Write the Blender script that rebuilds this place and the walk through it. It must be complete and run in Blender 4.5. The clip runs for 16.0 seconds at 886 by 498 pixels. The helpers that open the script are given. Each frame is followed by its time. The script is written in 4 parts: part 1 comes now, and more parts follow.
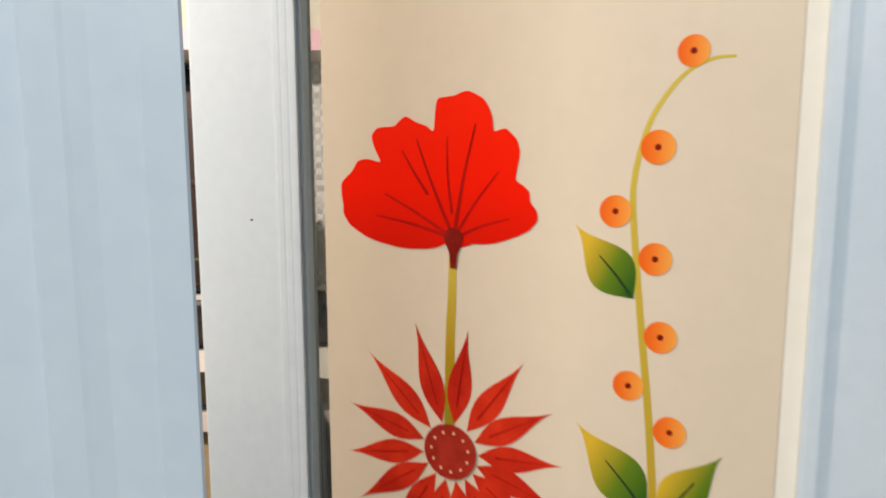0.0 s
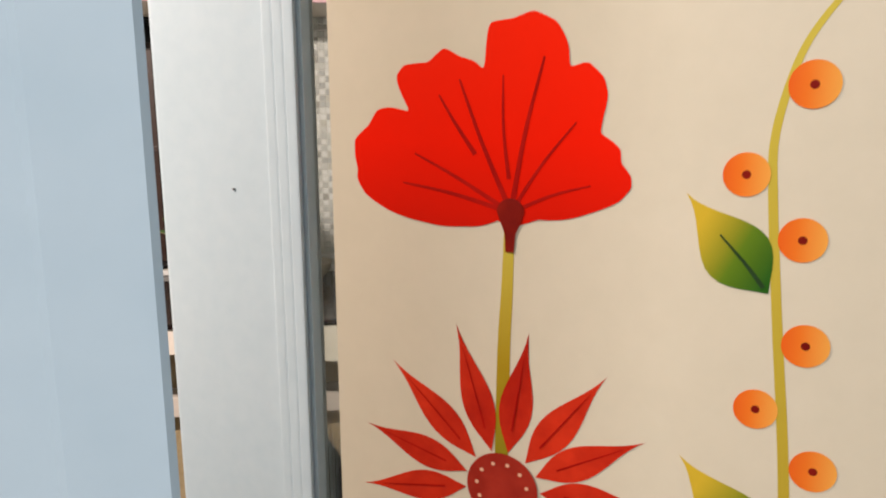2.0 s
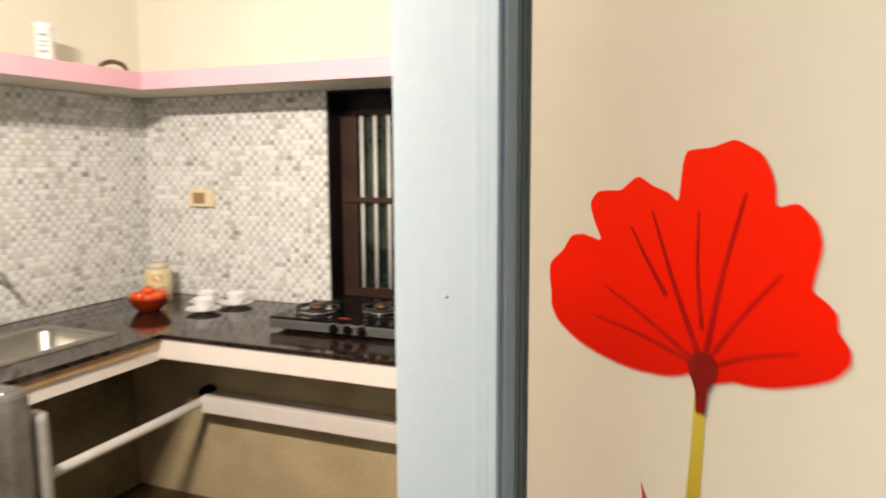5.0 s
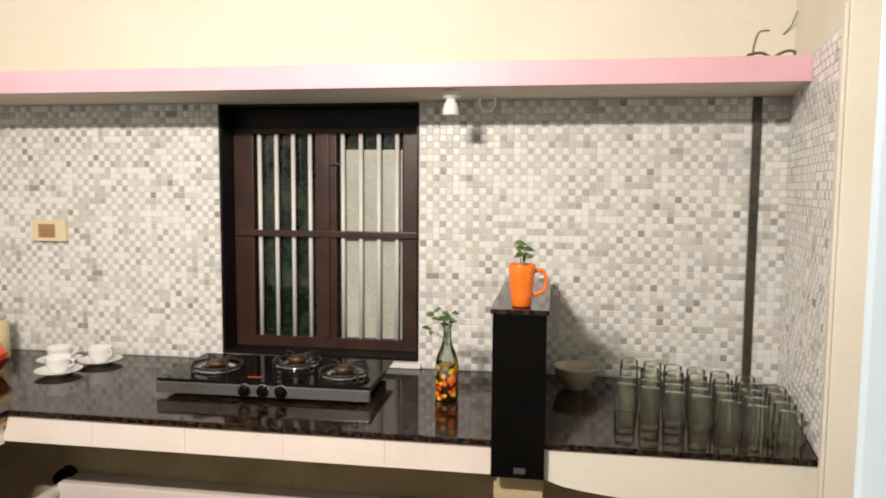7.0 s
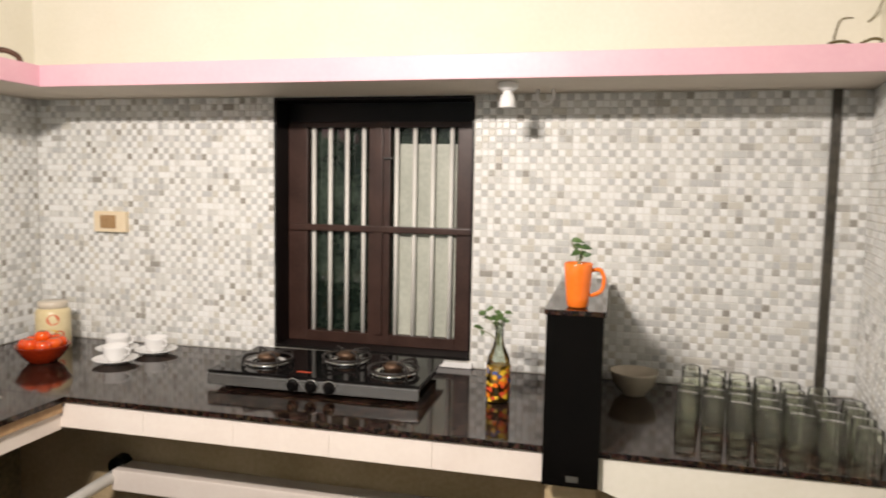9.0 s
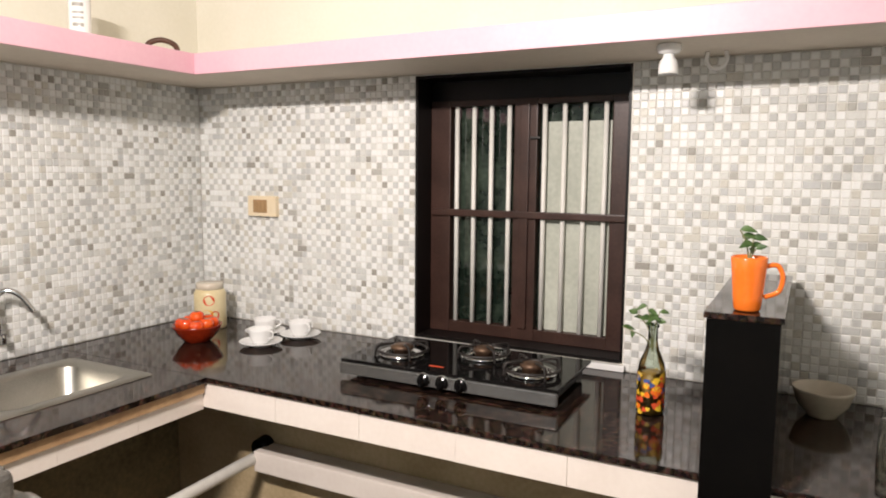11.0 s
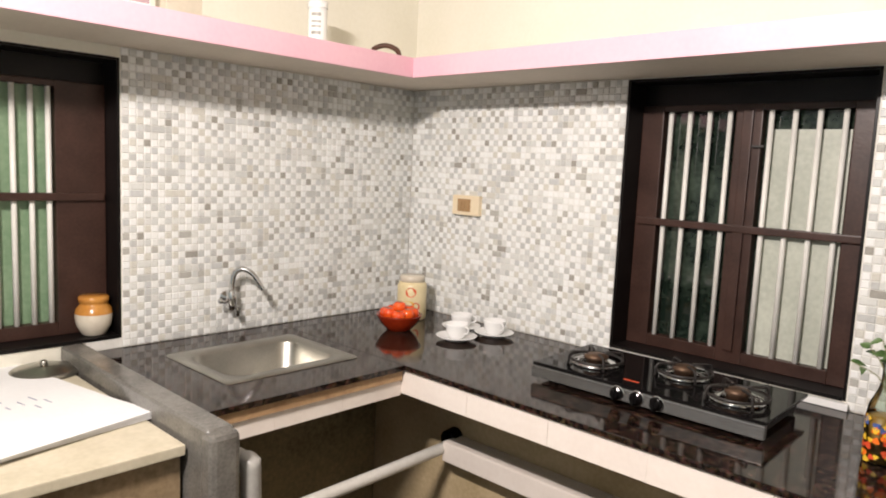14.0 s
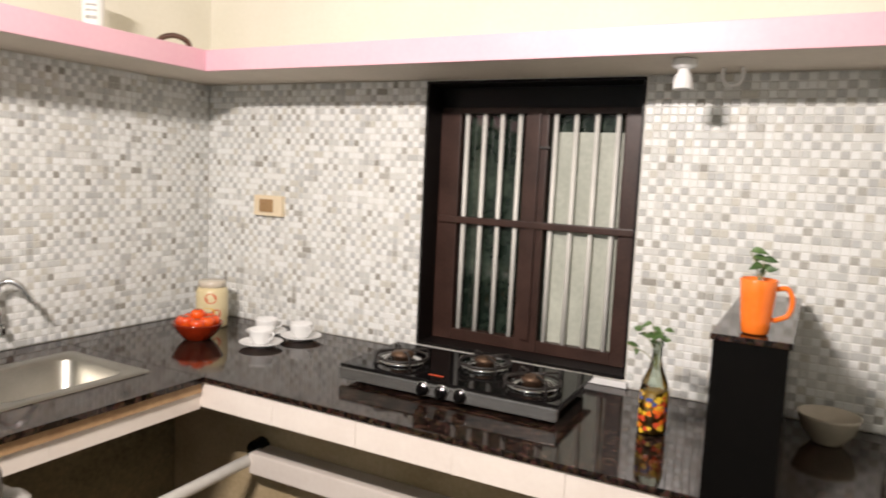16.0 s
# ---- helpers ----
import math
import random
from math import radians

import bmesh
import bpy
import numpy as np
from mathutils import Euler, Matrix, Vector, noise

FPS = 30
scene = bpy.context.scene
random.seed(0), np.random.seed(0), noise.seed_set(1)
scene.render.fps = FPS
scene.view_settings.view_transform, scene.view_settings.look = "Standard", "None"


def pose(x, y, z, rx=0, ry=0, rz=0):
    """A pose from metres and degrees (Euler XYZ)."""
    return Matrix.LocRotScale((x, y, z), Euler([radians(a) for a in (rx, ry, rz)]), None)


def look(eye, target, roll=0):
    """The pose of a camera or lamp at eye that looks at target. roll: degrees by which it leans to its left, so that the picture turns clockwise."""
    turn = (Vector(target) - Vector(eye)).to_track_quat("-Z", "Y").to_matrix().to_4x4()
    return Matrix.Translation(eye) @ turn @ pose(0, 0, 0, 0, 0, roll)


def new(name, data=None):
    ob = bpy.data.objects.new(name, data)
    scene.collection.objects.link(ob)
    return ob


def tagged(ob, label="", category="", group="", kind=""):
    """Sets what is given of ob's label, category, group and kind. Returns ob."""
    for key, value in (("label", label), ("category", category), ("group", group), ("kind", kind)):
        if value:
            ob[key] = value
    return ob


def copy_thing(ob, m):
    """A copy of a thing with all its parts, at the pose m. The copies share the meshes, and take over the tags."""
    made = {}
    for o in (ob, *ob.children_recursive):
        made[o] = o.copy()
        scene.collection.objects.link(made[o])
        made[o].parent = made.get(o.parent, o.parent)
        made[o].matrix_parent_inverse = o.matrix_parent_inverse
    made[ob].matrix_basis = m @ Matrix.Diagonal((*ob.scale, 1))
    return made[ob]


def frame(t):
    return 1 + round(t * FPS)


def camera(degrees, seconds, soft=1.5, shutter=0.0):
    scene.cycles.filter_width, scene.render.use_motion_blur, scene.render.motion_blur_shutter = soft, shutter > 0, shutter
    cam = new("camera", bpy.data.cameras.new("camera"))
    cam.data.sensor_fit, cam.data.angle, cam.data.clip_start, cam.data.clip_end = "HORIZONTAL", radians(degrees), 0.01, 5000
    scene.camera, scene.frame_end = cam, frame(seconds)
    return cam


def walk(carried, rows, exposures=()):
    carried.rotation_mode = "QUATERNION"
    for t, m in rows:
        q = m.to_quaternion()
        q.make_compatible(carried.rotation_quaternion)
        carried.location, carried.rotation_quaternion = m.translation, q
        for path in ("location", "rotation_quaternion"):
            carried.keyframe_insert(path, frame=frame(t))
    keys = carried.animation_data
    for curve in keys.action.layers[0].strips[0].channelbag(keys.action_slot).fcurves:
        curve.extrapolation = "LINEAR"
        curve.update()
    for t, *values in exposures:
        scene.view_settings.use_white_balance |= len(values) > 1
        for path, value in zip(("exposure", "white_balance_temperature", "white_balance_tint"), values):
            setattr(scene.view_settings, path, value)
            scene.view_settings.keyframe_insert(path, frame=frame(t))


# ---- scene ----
# ---------------------------------------------------------------- camera
cam = camera(64.4, 16.0, soft=1.9, shutter=0.9)
PATH = [
    (0, (2.854, -3.131, 1.533), (2.946, -1.351, 1.285), -0.1),
    (0.5, (2.832, -3.069, 1.543), (2.949, -1.292, 1.280), -0.2),
    (1, (2.819, -3.022, 1.534), (2.874, -1.247, 1.239), -0.2),
    (1.5, (2.809, -2.981, 1.532), (2.927, -1.215, 1.206), -0.1),
    (2, (2.801, -2.955, 1.517), (2.971, -1.194, 1.187), -0.2),
    (2.5, (2.799, -2.950, 1.508), (2.974, -1.183, 1.213), -0.2),
    (3, (2.797, -2.930, 1.513), (3.010, -1.173, 1.186), 0.0),
    (3.5, (2.864, -3.003, 1.523), (2.750, -1.240, 1.174), -0.1),
    (4, (2.973, -3.039, 1.519), (2.396, -1.369, 1.175), 0.0),
    (4.5, (2.968, -3.021, 1.554), (2.271, -1.373, 1.356), -0.1),
    (4.9, (2.925, -2.935, 1.575), (2.215, -1.250, 1.350), -0.2),
    (5.5, (2.830, -2.770, 1.582), (2.340, -0.860, 1.350), -0.4),
    (6.2, (2.610, -2.662, 1.584), (2.210, -0.720, 1.390), 0.2),
    (7, (2.453, -2.664, 1.584), (2.147, -0.695, 1.411), 0.4),
    (7.5, (2.444, -2.634, 1.578), (2.171, -0.659, 1.415), 0.3),
    (8, (2.449, -2.622, 1.573), (2.151, -0.652, 1.396), 0.0),
    (10.5, (2.470, -2.430, 1.568), (1.634, -0.623, 1.375), 1.6),
    (11, (2.481, -2.363, 1.554), (1.564, -0.600, 1.333), 0.5),
    (11.5, (2.465, -2.377, 1.554), (1.542, -0.618, 1.327), 1.1),
    (12, (2.451, -2.370, 1.552), (1.443, -0.661, 1.303), 1.8),
    (12.5, (2.440, -2.366, 1.547), (1.298, -0.743, 1.300), 2.5),
    (13, (2.450, -2.375, 1.548), (1.194, -0.837, 1.312), 3.2),
    (13.5, (2.445, -2.379, 1.551), (1.137, -0.885, 1.315), 3.5),
    (14, (2.465, -2.373, 1.561), (1.103, -0.927, 1.329), 2.6),
    (14.5, (2.473, -2.362, 1.565), (1.180, -0.849, 1.364), 3.5),
    (15, (2.478, -2.342, 1.554), (1.291, -0.743, 1.372), 3.0),
    (15.5, (2.470, -2.326, 1.553), (1.420, -0.636, 1.350), 3.1),
    (16, (2.474, -2.337, 1.563), (1.539, -0.582, 1.353), 2.7),
]
EXPOSURES = [(0, 0.10, 6780, 13), (1.5, 0.10, 6680, 12), (3.0, 0.07, 6680, 12), (3.7, 0.22, 6700, 9), (4.6, 0.22, 6750, 7), (6.8, 0.10, 6500, 8), (8.2, 0.12, 6450, 8),
             (10.3, 0.20, 6200, 9), (13.0, 0.22, 6180, 9), (16.0, 0.19, 6200, 9)]
walk(cam, [(t, look(eye, target, roll)) for t, eye, target, roll in PATH], EXPOSURES)

# ---------------------------------------------------------------- plan
H = 0.88            # worktop
DB, DL = 0.745, 0.775   # depth of the back and the left worktop
SH0, SH1 = 1.912, 1.985  # loft shelf under and upper side
SHD = 0.385
XR = 3.275          # right wall of the cooking niche at the back corner
SKEW = -8.8         # that wall runs a little inwards
JX, JY = 2.769, -2.848     # inner edge of the door frame
YD0, YD1 = JY + 0.006, JY + 0.080  # wall with the door
CEIL = 2.8
DZ = 0.090
HINGE = Vector((3.293, -2.687, DZ))
THETA = -30
DOORX0, DOORX1 = JX - 0.10, 3.345

# ---------------------------------------------------------------- light
world = bpy.data.worlds.new("night")
scene.world = world
world.use_nodes = True
world.node_tree.nodes["Background"].inputs[0].default_value = (0.02, 0.025, 0.04, 1)
world.node_tree.nodes["Background"].inputs[1].default_value = 0.3


def lamp(name, eye, target, sx, sy, watts, color):
    d = bpy.data.lights.new(name, "AREA")
    d.shape, d.size, d.size_y, d.energy, d.color = "RECTANGLE", sx, sy, watts, color
    ob = new(name, d)
    ob.matrix_world = look(eye, target)
    return ob


lamp("kitchen_lamp", (1.60, -2.58, 2.44), (1.5, 0.0, 1.0), 0.34, 0.06, 71, (1.0, 0.865, 0.775))
lamp("hall_lamp", (2.2, -4.3, 2.6), (2.9, -2.7, 1.2), 0.7, 0.3, 30, (0.97, 0.98, 1.0))


# ---------------------------------------------------------------- materials
def nodes_of(name):
    m = bpy.data.materials.new(name)
    m.use_nodes = True
    nt = m.node_tree
    return m, nt, nt.nodes["Principled BSDF"]


def rgba(c):
    return (c[0], c[1], c[2], 1)


def surface(name, a, b, scale=6.0, rough=0.5, metal=0.0, bump=0.1, fine=60.0, coat=0.0, spread=(0.35, 0.65), rough_to=None, spec=0.5):
    """Two tones mixed by coarse and fine noise, with relief."""
    m, nt, p = nodes_of(name)
    N, L = nt.nodes, nt.links
    tc = N.new("ShaderNodeTexCoord")
    n1 = N.new("ShaderNodeTexNoise")
    n1.inputs["Scale"].default_value, n1.inputs["Detail"].default_value = scale, 5
    n2 = N.new("ShaderNodeTexNoise")
    n2.inputs["Scale"].default_value, n2.inputs["Detail"].default_value = fine, 3
    L.new(tc.outputs["Object"], n1.inputs["Vector"])
    L.new(tc.outputs["Object"], n2.inputs["Vector"])
    mix = N.new("ShaderNodeMath")
    mix.operation = "MULTIPLY_ADD"
    mix.inputs[1].default_value = 0.35
    L.new(n2.outputs["Fac"], mix.inputs[0])
    sc = N.new("ShaderNodeMath")
    sc.operation = "MULTIPLY"
    sc.inputs[1].default_value = 0.65
    L.new(n1.outputs["Fac"], sc.inputs[0])
    L.new(sc.outputs[0], mix.inputs[2])
    ramp = N.new("ShaderNodeValToRGB")
    ramp.color_ramp.elements[0].position, ramp.color_ramp.elements[1].position = spread
    ramp.color_ramp.elements[0].color, ramp.color_ramp.elements[1].color = rgba(a), rgba(b)
    L.new(mix.outputs[0], ramp.inputs["Fac"])
    L.new(ramp.outputs["Color"], p.inputs["Base Color"])
    p.inputs["Roughness"].default_value, p.inputs["Metallic"].default_value = rough, metal
    p.inputs["Coat Weight"].default_value = coat
    p.inputs["Specular IOR Level"].default_value = spec
    p.inputs["Coat Roughness"].default_value = 0.08
    if rough_to is not None:
        mr = N.new("ShaderNodeMapRange")
        mr.inputs["To Min"].default_value, mr.inputs["To Max"].default_value = rough, rough_to
        L.new(n1.outputs["Fac"], mr.inputs["Value"])
        L.new(mr.outputs[0], p.inputs["Roughness"])
    if bump:
        bp = N.new("ShaderNodeBump")
        bp.inputs["Strength"].default_value, bp.inputs["Distance"].default_value = bump, 0.01
        L.new(mix.outputs[0], bp.inputs["Height"])
        L.new(bp.outputs["Normal"], p.inputs["Normal"])
    return m


def granite_material():
    m, nt, p = nodes_of("black_granite")
    N, L = nt.nodes, nt.links
    tc = N.new("ShaderNodeTexCoord")
    v = N.new("ShaderNodeTexVoronoi")
    v.inputs["Scale"].default_value = 130
    n = N.new("ShaderNodeTexNoise")
    n.inputs["Scale"].default_value, n.inputs["Detail"].default_value = 55, 6
    L.new(tc.outputs["Object"], v.inputs["Vector"])
    L.new(tc.outputs["Object"], n.inputs["Vector"])
    r = N.new("ShaderNodeValToRGB")
    e = r.color_ramp.elements
    e[0].position, e[0].color = 0.40, (0.006, 0.004, 0.0035, 1)
    e[1].position, e[1].color = 0.78, (0.13, 0.075, 0.052, 1)
    k = e.new(0.55)
    k.color = (0.034, 0.020, 0.014, 1)
    mx = N.new("ShaderNodeMix")
    mx.data_type = "RGBA"
    mx.inputs["Factor"].default_value = 0.45
    mx.blend_type = "MULTIPLY"
    L.new(n.outputs["Fac"], r.inputs["Fac"])
    L.new(r.outputs["Color"], mx.inputs["A"])
    L.new(v.outputs["Color"], mx.inputs["B"])
    L.new(mx.outputs["Result"], p.inputs["Base Color"])
    p.inputs["Roughness"].default_value = 0.08
    p.inputs["Specular IOR Level"].default_value = 0.34
    return m


def tile_material(name, stops, single, rough=0.22):
    """Glazed mosaic whose tone changes from piece to piece."""
    m, nt, p = nodes_of(name)
    N, L = nt.nodes, nt.links
    if single:
        rnd = N.new("ShaderNodeObjectInfo").outputs["Random"]
    else:
        rnd = N.new("ShaderNodeNewGeometry").outputs["Random Per Island"]
    r = N.new("ShaderNodeValToRGB")
    r.color_ramp.interpolation = "CONSTANT"
    e = r.color_ramp.elements
    e[0].position, e[0].color = 0.0, rgba(stops[0][1])
    e[1].position, e[1].color = stops[1][0], rgba(stops[1][1])
    for pos, c in stops[2:]:
        k = e.new(pos)
        k.color = rgba(c)
    L.new(rnd, r.inputs["Fac"])
    tc = N.new("ShaderNodeTexCoord")
    n = N.new("ShaderNodeTexNoise")
    n.inputs["Scale"].default_value = 90
    L.new(tc.outputs["Object"], n.inputs["Vector"])
    mx = N.new("ShaderNodeMix")
    mx.data_type = "RGBA"
    mx.blend_type = "SOFT_LIGHT"
    mx.inputs["Factor"].default_value = 0.25
    L.new(r.outputs["Color"], mx.inputs["A"])
    L.new(n.outputs["Fac"], mx.inputs["B"])
    L.new(mx.outputs["Result"], p.inputs["Base Color"])
    p.inputs["Roughness"].default_value = rough
    return m


def glass_material(name, color=(1, 1, 1), clear=0.90, haze=0.0, ior=1.5):
    """Thin clear glass: lets light through, with a Fresnel gloss."""
    m, nt, p = nodes_of(name)
    N, L = nt.nodes, nt.links
    tr = N.new("ShaderNodeBsdfTransparent")
    tr.inputs["Color"].default_value = (color[0] * clear, color[1] * clear, color[2] * clear, 1)
    gl = N.new("ShaderNodeBsdfGlossy")
    gl.inputs["Roughness"].default_value = 0.03
    fr = N.new("ShaderNodeFresnel")
    fr.inputs["IOR"].default_value = ior
    mx = N.new("ShaderNodeMixShader")
    L.new(fr.outputs[0], mx.inputs[0])
    L.new(tr.outputs[0], mx.inputs[1])
    L.new(gl.outputs[0], mx.inputs[2])
    if haze:
        df = N.new("ShaderNodeBsdfDiffuse")
        df.inputs["Color"].default_value = (0.88, 0.87, 0.80, 1)
        m2 = N.new("ShaderNodeMixShader")
        m2.inputs[0].default_value = haze
        L.new(mx.outputs[0], m2.inputs[1])
        L.new(df.outputs[0], m2.inputs[2])
        mx = m2
    L.new(mx.outputs[0], N["Material Output"].inputs["Surface"])
    return m


def ramp_material(name, stops, axis, rough=0.3, kind="LINEAR", noise_amount=0.06, coat=0.3, spec=0.12):
    """A print whose ink runs from tone to tone across the shape's own box."""
    m, nt, p = nodes_of(name)
    N, L = nt.nodes, nt.links
    tc = N.new("ShaderNodeTexCoord")
    n = N.new("ShaderNodeTexNoise")
    n.inputs["Scale"].default_value = 9
    L.new(tc.outputs["Object"], n.inputs["Vector"])
    if kind == "SPHERICAL":
        mp = N.new("ShaderNodeMapping")
        mp.inputs["Location"].default_value = (-1, -1, -1)
        mp.inputs["Scale"].default_value = (2, 2, 2)
        L.new(tc.outputs["Generated"], mp.inputs["Vector"])
        g = N.new("ShaderNodeVectorMath")
        g.operation = "LENGTH"
        L.new(mp.outputs["Vector"], g.inputs[0])
        val = g.outputs["Value"]
    else:
        sp = N.new("ShaderNodeSeparateXYZ")
        L.new(tc.outputs["Generated"], sp.inputs["Vector"])
        val = sp.outputs[axis[-1]]
        if axis == "XZ":
            inv = N.new("ShaderNodeMath")
            inv.operation = "MULTIPLY_ADD"
            inv.inputs[1].default_value, inv.inputs[2].default_value = -0.8, 0.8
            L.new(sp.outputs["X"], inv.inputs[0])
            half = N.new("ShaderNodeMath")
            half.operation = "MULTIPLY_ADD"
            half.inputs[1].default_value = 0.45
            L.new(val, half.inputs[0])
            L.new(inv.outputs[0], half.inputs[2])
            val = half.outputs[0]
    ma = N.new("ShaderNodeMath")
    ma.operation = "MULTIPLY_ADD"
    ma.inputs[1].default_value = noise_amount
    L.new(n.outputs["Fac"], ma.inputs[0])
    L.new(val, ma.inputs[2])
    r = N.new("ShaderNodeValToRGB")
    e = r.color_ramp.elements
    e[0].position, e[0].color = stops[0][0], rgba(stops[0][1])
    e[1].position, e[1].color = stops[1][0], rgba(stops[1][1])
    for pos, c in stops[2:]:
        k = e.new(pos)
        k.color = rgba(c)
    L.new(ma.outputs[0], r.inputs["Fac"])
    L.new(r.outputs["Color"], p.inputs["Base Color"])
    p.inputs["Roughness"].default_value = rough
    p.inputs["Coat Weight"].default_value = coat
    p.inputs["Specular IOR Level"].default_value = spec
    return m


M = {}
M["cream"] = surface("cream_wall_paint", (0.74, 0.715, 0.61), (0.80, 0.775, 0.68), 3, 0.75, bump=0.06)
# unseen ceiling, greyed so that less light bounces into the shadows
M["ceiling"] = surface("dimmed_ceiling_paint", (0.54, 0.53, 0.50), (0.60, 0.59, 0.56), 3, 0.8, bump=0.05)
M["olive"] = surface("stained_olive_plaster", (0.42, 0.32, 0.175), (0.60, 0.475, 0.29), 4, 0.8, bump=0.2)
# darker copy of the olive plaster: shade under the sink put into its colour
M["sinkshade"] = surface("shaded_olive_plaster", (0.09, 0.075, 0.038), (0.26, 0.205, 0.11), 3, 0.7, bump=0.2)
M["pink"] = surface("pink_enamel_paint", (0.77, 0.45, 0.53), (0.81, 0.51, 0.58), 4, 0.45, bump=0.08)
M["under"] = surface("cream_shelf_underside", (0.66, 0.59, 0.50), (0.75, 0.68, 0.58), 4, 0.75, bump=0.1)
M["blue"] = surface("pale_blue_gloss_paint", (0.53, 0.635, 0.70), (0.61, 0.70, 0.755), 3, 0.32, bump=0.05, coat=0.2)
M["bluewall"] = surface("pale_blue_wall_paint", (0.50, 0.62, 0.71), (0.60, 0.70, 0.77), 2.5, 0.5, bump=0.08)
M["granite"] = granite_material()
M["blackstone"] = surface("polished_black_stone", (0.003, 0.0028, 0.0026), (0.0045, 0.004, 0.0036), 6, 0.14, bump=0.0, spec=0.10)
M["greystone"] = surface("worn_grey_granite_edge", (0.085, 0.080, 0.072), (0.20, 0.19, 0.17), 9, 0.12, bump=0.015, fine=140, rough_to=0.28)
M["stripstone"] = surface("dark_olive_stone", (0.03, 0.027, 0.02), (0.085, 0.076, 0.058), 25, 0.3, bump=0.02)
M["grout"] = surface("mosaic_grout", (0.66, 0.65, 0.61), (0.76, 0.75, 0.71), 20, 0.8, bump=0.1)
TILES = [(0.0, (0.62, 0.63, 0.61)), (0.20, (0.53, 0.535, 0.52)), (0.38, (0.69, 0.695, 0.665)), (0.60, (0.46, 0.45, 0.415)),
         (0.68, (0.63, 0.615, 0.555)), (0.83, (0.57, 0.58, 0.575)), (0.965, (0.35, 0.335, 0.30))]
WHITES = [(0.0, (0.85, 0.86, 0.845)), (0.45, (0.83, 0.835, 0.81)), (0.75, (0.87, 0.88, 0.87)), (0.94, (0.70, 0.70, 0.675))]
M["tile"] = tile_material("grey_mosaic", TILES, False)
M["tilewhite"] = tile_material("white_mosaic", WHITES, False)
M["tile1"] = tile_material("grey_mosaic_piece", TILES, True)
M["tilewhite1"] = tile_material("white_mosaic_piece", WHITES, True)
M["fascia"] = surface("pinkish_marble_tile", (0.80, 0.72, 0.65), (0.86, 0.79, 0.72), 7, 0.3, bump=0.03)
M["wood"] = surface("brown_painted_wood", (0.030, 0.014, 0.010), (0.058, 0.029, 0.022), 9, 0.38, bump=0.1, fine=90, spec=0.35)
M["reveal"] = surface("black_gloss_paint", (0.004, 0.0035, 0.0035), (0.010, 0.008, 0.0075), 8, 0.35, bump=0.05, spec=0.2)
M["bar"] = surface("white_painted_iron", (0.74, 0.73, 0.68), (0.82, 0.81, 0.76), 12, 0.4, bump=0.05)
M["pane"] = surface("night_glass", (0.008, 0.014, 0.010), (0.085, 0.115, 0.085), 5, 0.04, bump=0.0, spread=(0.42, 0.75))
M["sheet"] = surface("pale_window_film", (0.38, 0.40, 0.34), (0.56, 0.58, 0.50), 3, 0.5, bump=0.05)
M["greenpane"] = surface("pale_green_ribbed_glass", (0.17, 0.27, 0.16), (0.28, 0.38, 0.25), 3, 0.3, bump=0.1)
M["steel"] = surface("brushed_steel", (0.36, 0.35, 0.31), (0.48, 0.465, 0.42), 8, 0.30, 1.0, bump=0.03, fine=200, rough_to=0.4)
M["chrome"] = surface("chrome", (0.62, 0.62, 0.62), (0.74, 0.74, 0.73), 8, 0.10, 1.0, bump=0.0)
M["hobglass"] = surface("black_toughened_glass", (0.004, 0.004, 0.004), (0.008, 0.007, 0.007), 10, 0.06, bump=0.0, spec=0.10)
M["hobfront"] = surface("grey_steel_trim", (0.20, 0.20, 0.195), (0.34, 0.34, 0.33), 3, 0.22, 0.75, bump=0.02)
M["iron"] = surface("black_cast_iron", (0.010, 0.008, 0.007), (0.026, 0.021, 0.019), 30, 0.5, bump=0.2)
M["burner"] = surface("brown_brass_burner", (0.08, 0.045, 0.03), (0.16, 0.10, 0.06), 20, 0.45, 0.6, bump=0.1)
M["floor"] = surface("dark_brown_stone_floor", (0.030, 0.017, 0.009), (0.075, 0.042, 0.022), 5, 0.16, bump=0.03, fine=50)
M["hallfloor"] = surface("beige_floor_tile", (0.50, 0.45, 0.38), (0.58, 0.53, 0.45), 3, 0.25, bump=0.02)
M["pvc"] = surface("white_pvc", (0.62, 0.60, 0.55), (0.74, 0.72, 0.67), 6, 0.35, bump=0.02)
# plain grey, duller than the white pipe
M["dullpipe"] = surface("dull_grey_plastic", (0.30, 0.29, 0.27), (0.42, 0.41, 0.38), 14, 0.3, bump=0.05)
M["inkblue"] = surface("blue_grey_ink", (0.20, 0.22, 0.34), (0.28, 0.30, 0.42), 30, 0.6, bump=0.0)
M["filling"] = surface("ochre_bottle_filling", (0.30, 0.14, 0.03), (0.50, 0.29, 0.06), 40, 0.4, bump=0.0)
M["diffuser"] = surface("opal_diffuser", (0.80, 0.80, 0.78), (0.84, 0.84, 0.82), 6, 0.4, bump=0.0)
M["china"] = surface("white_china", (0.82, 0.82, 0.81), (0.86, 0.86, 0.85), 6, 0.12, bump=0.0)
M["beige"] = surface("beige_ceramic", (0.50, 0.45, 0.36), (0.60, 0.54, 0.44), 8, 0.25, bump=0.02)
M["orange"] = surface("orange_glazed_ceramic", (0.86, 0.17, 0.015), (0.92, 0.22, 0.025), 5, 0.15, bump=0.0, coat=0.4)
M["leaf"] = surface("green_leaf", (0.025, 0.065, 0.015), (0.10, 0.17, 0.05), 30, 0.4, bump=0.1)
M["stem"] = surface("dry_stem", (0.16, 0.17, 0.07), (0.25, 0.24, 0.11), 30, 0.6, bump=0.1)
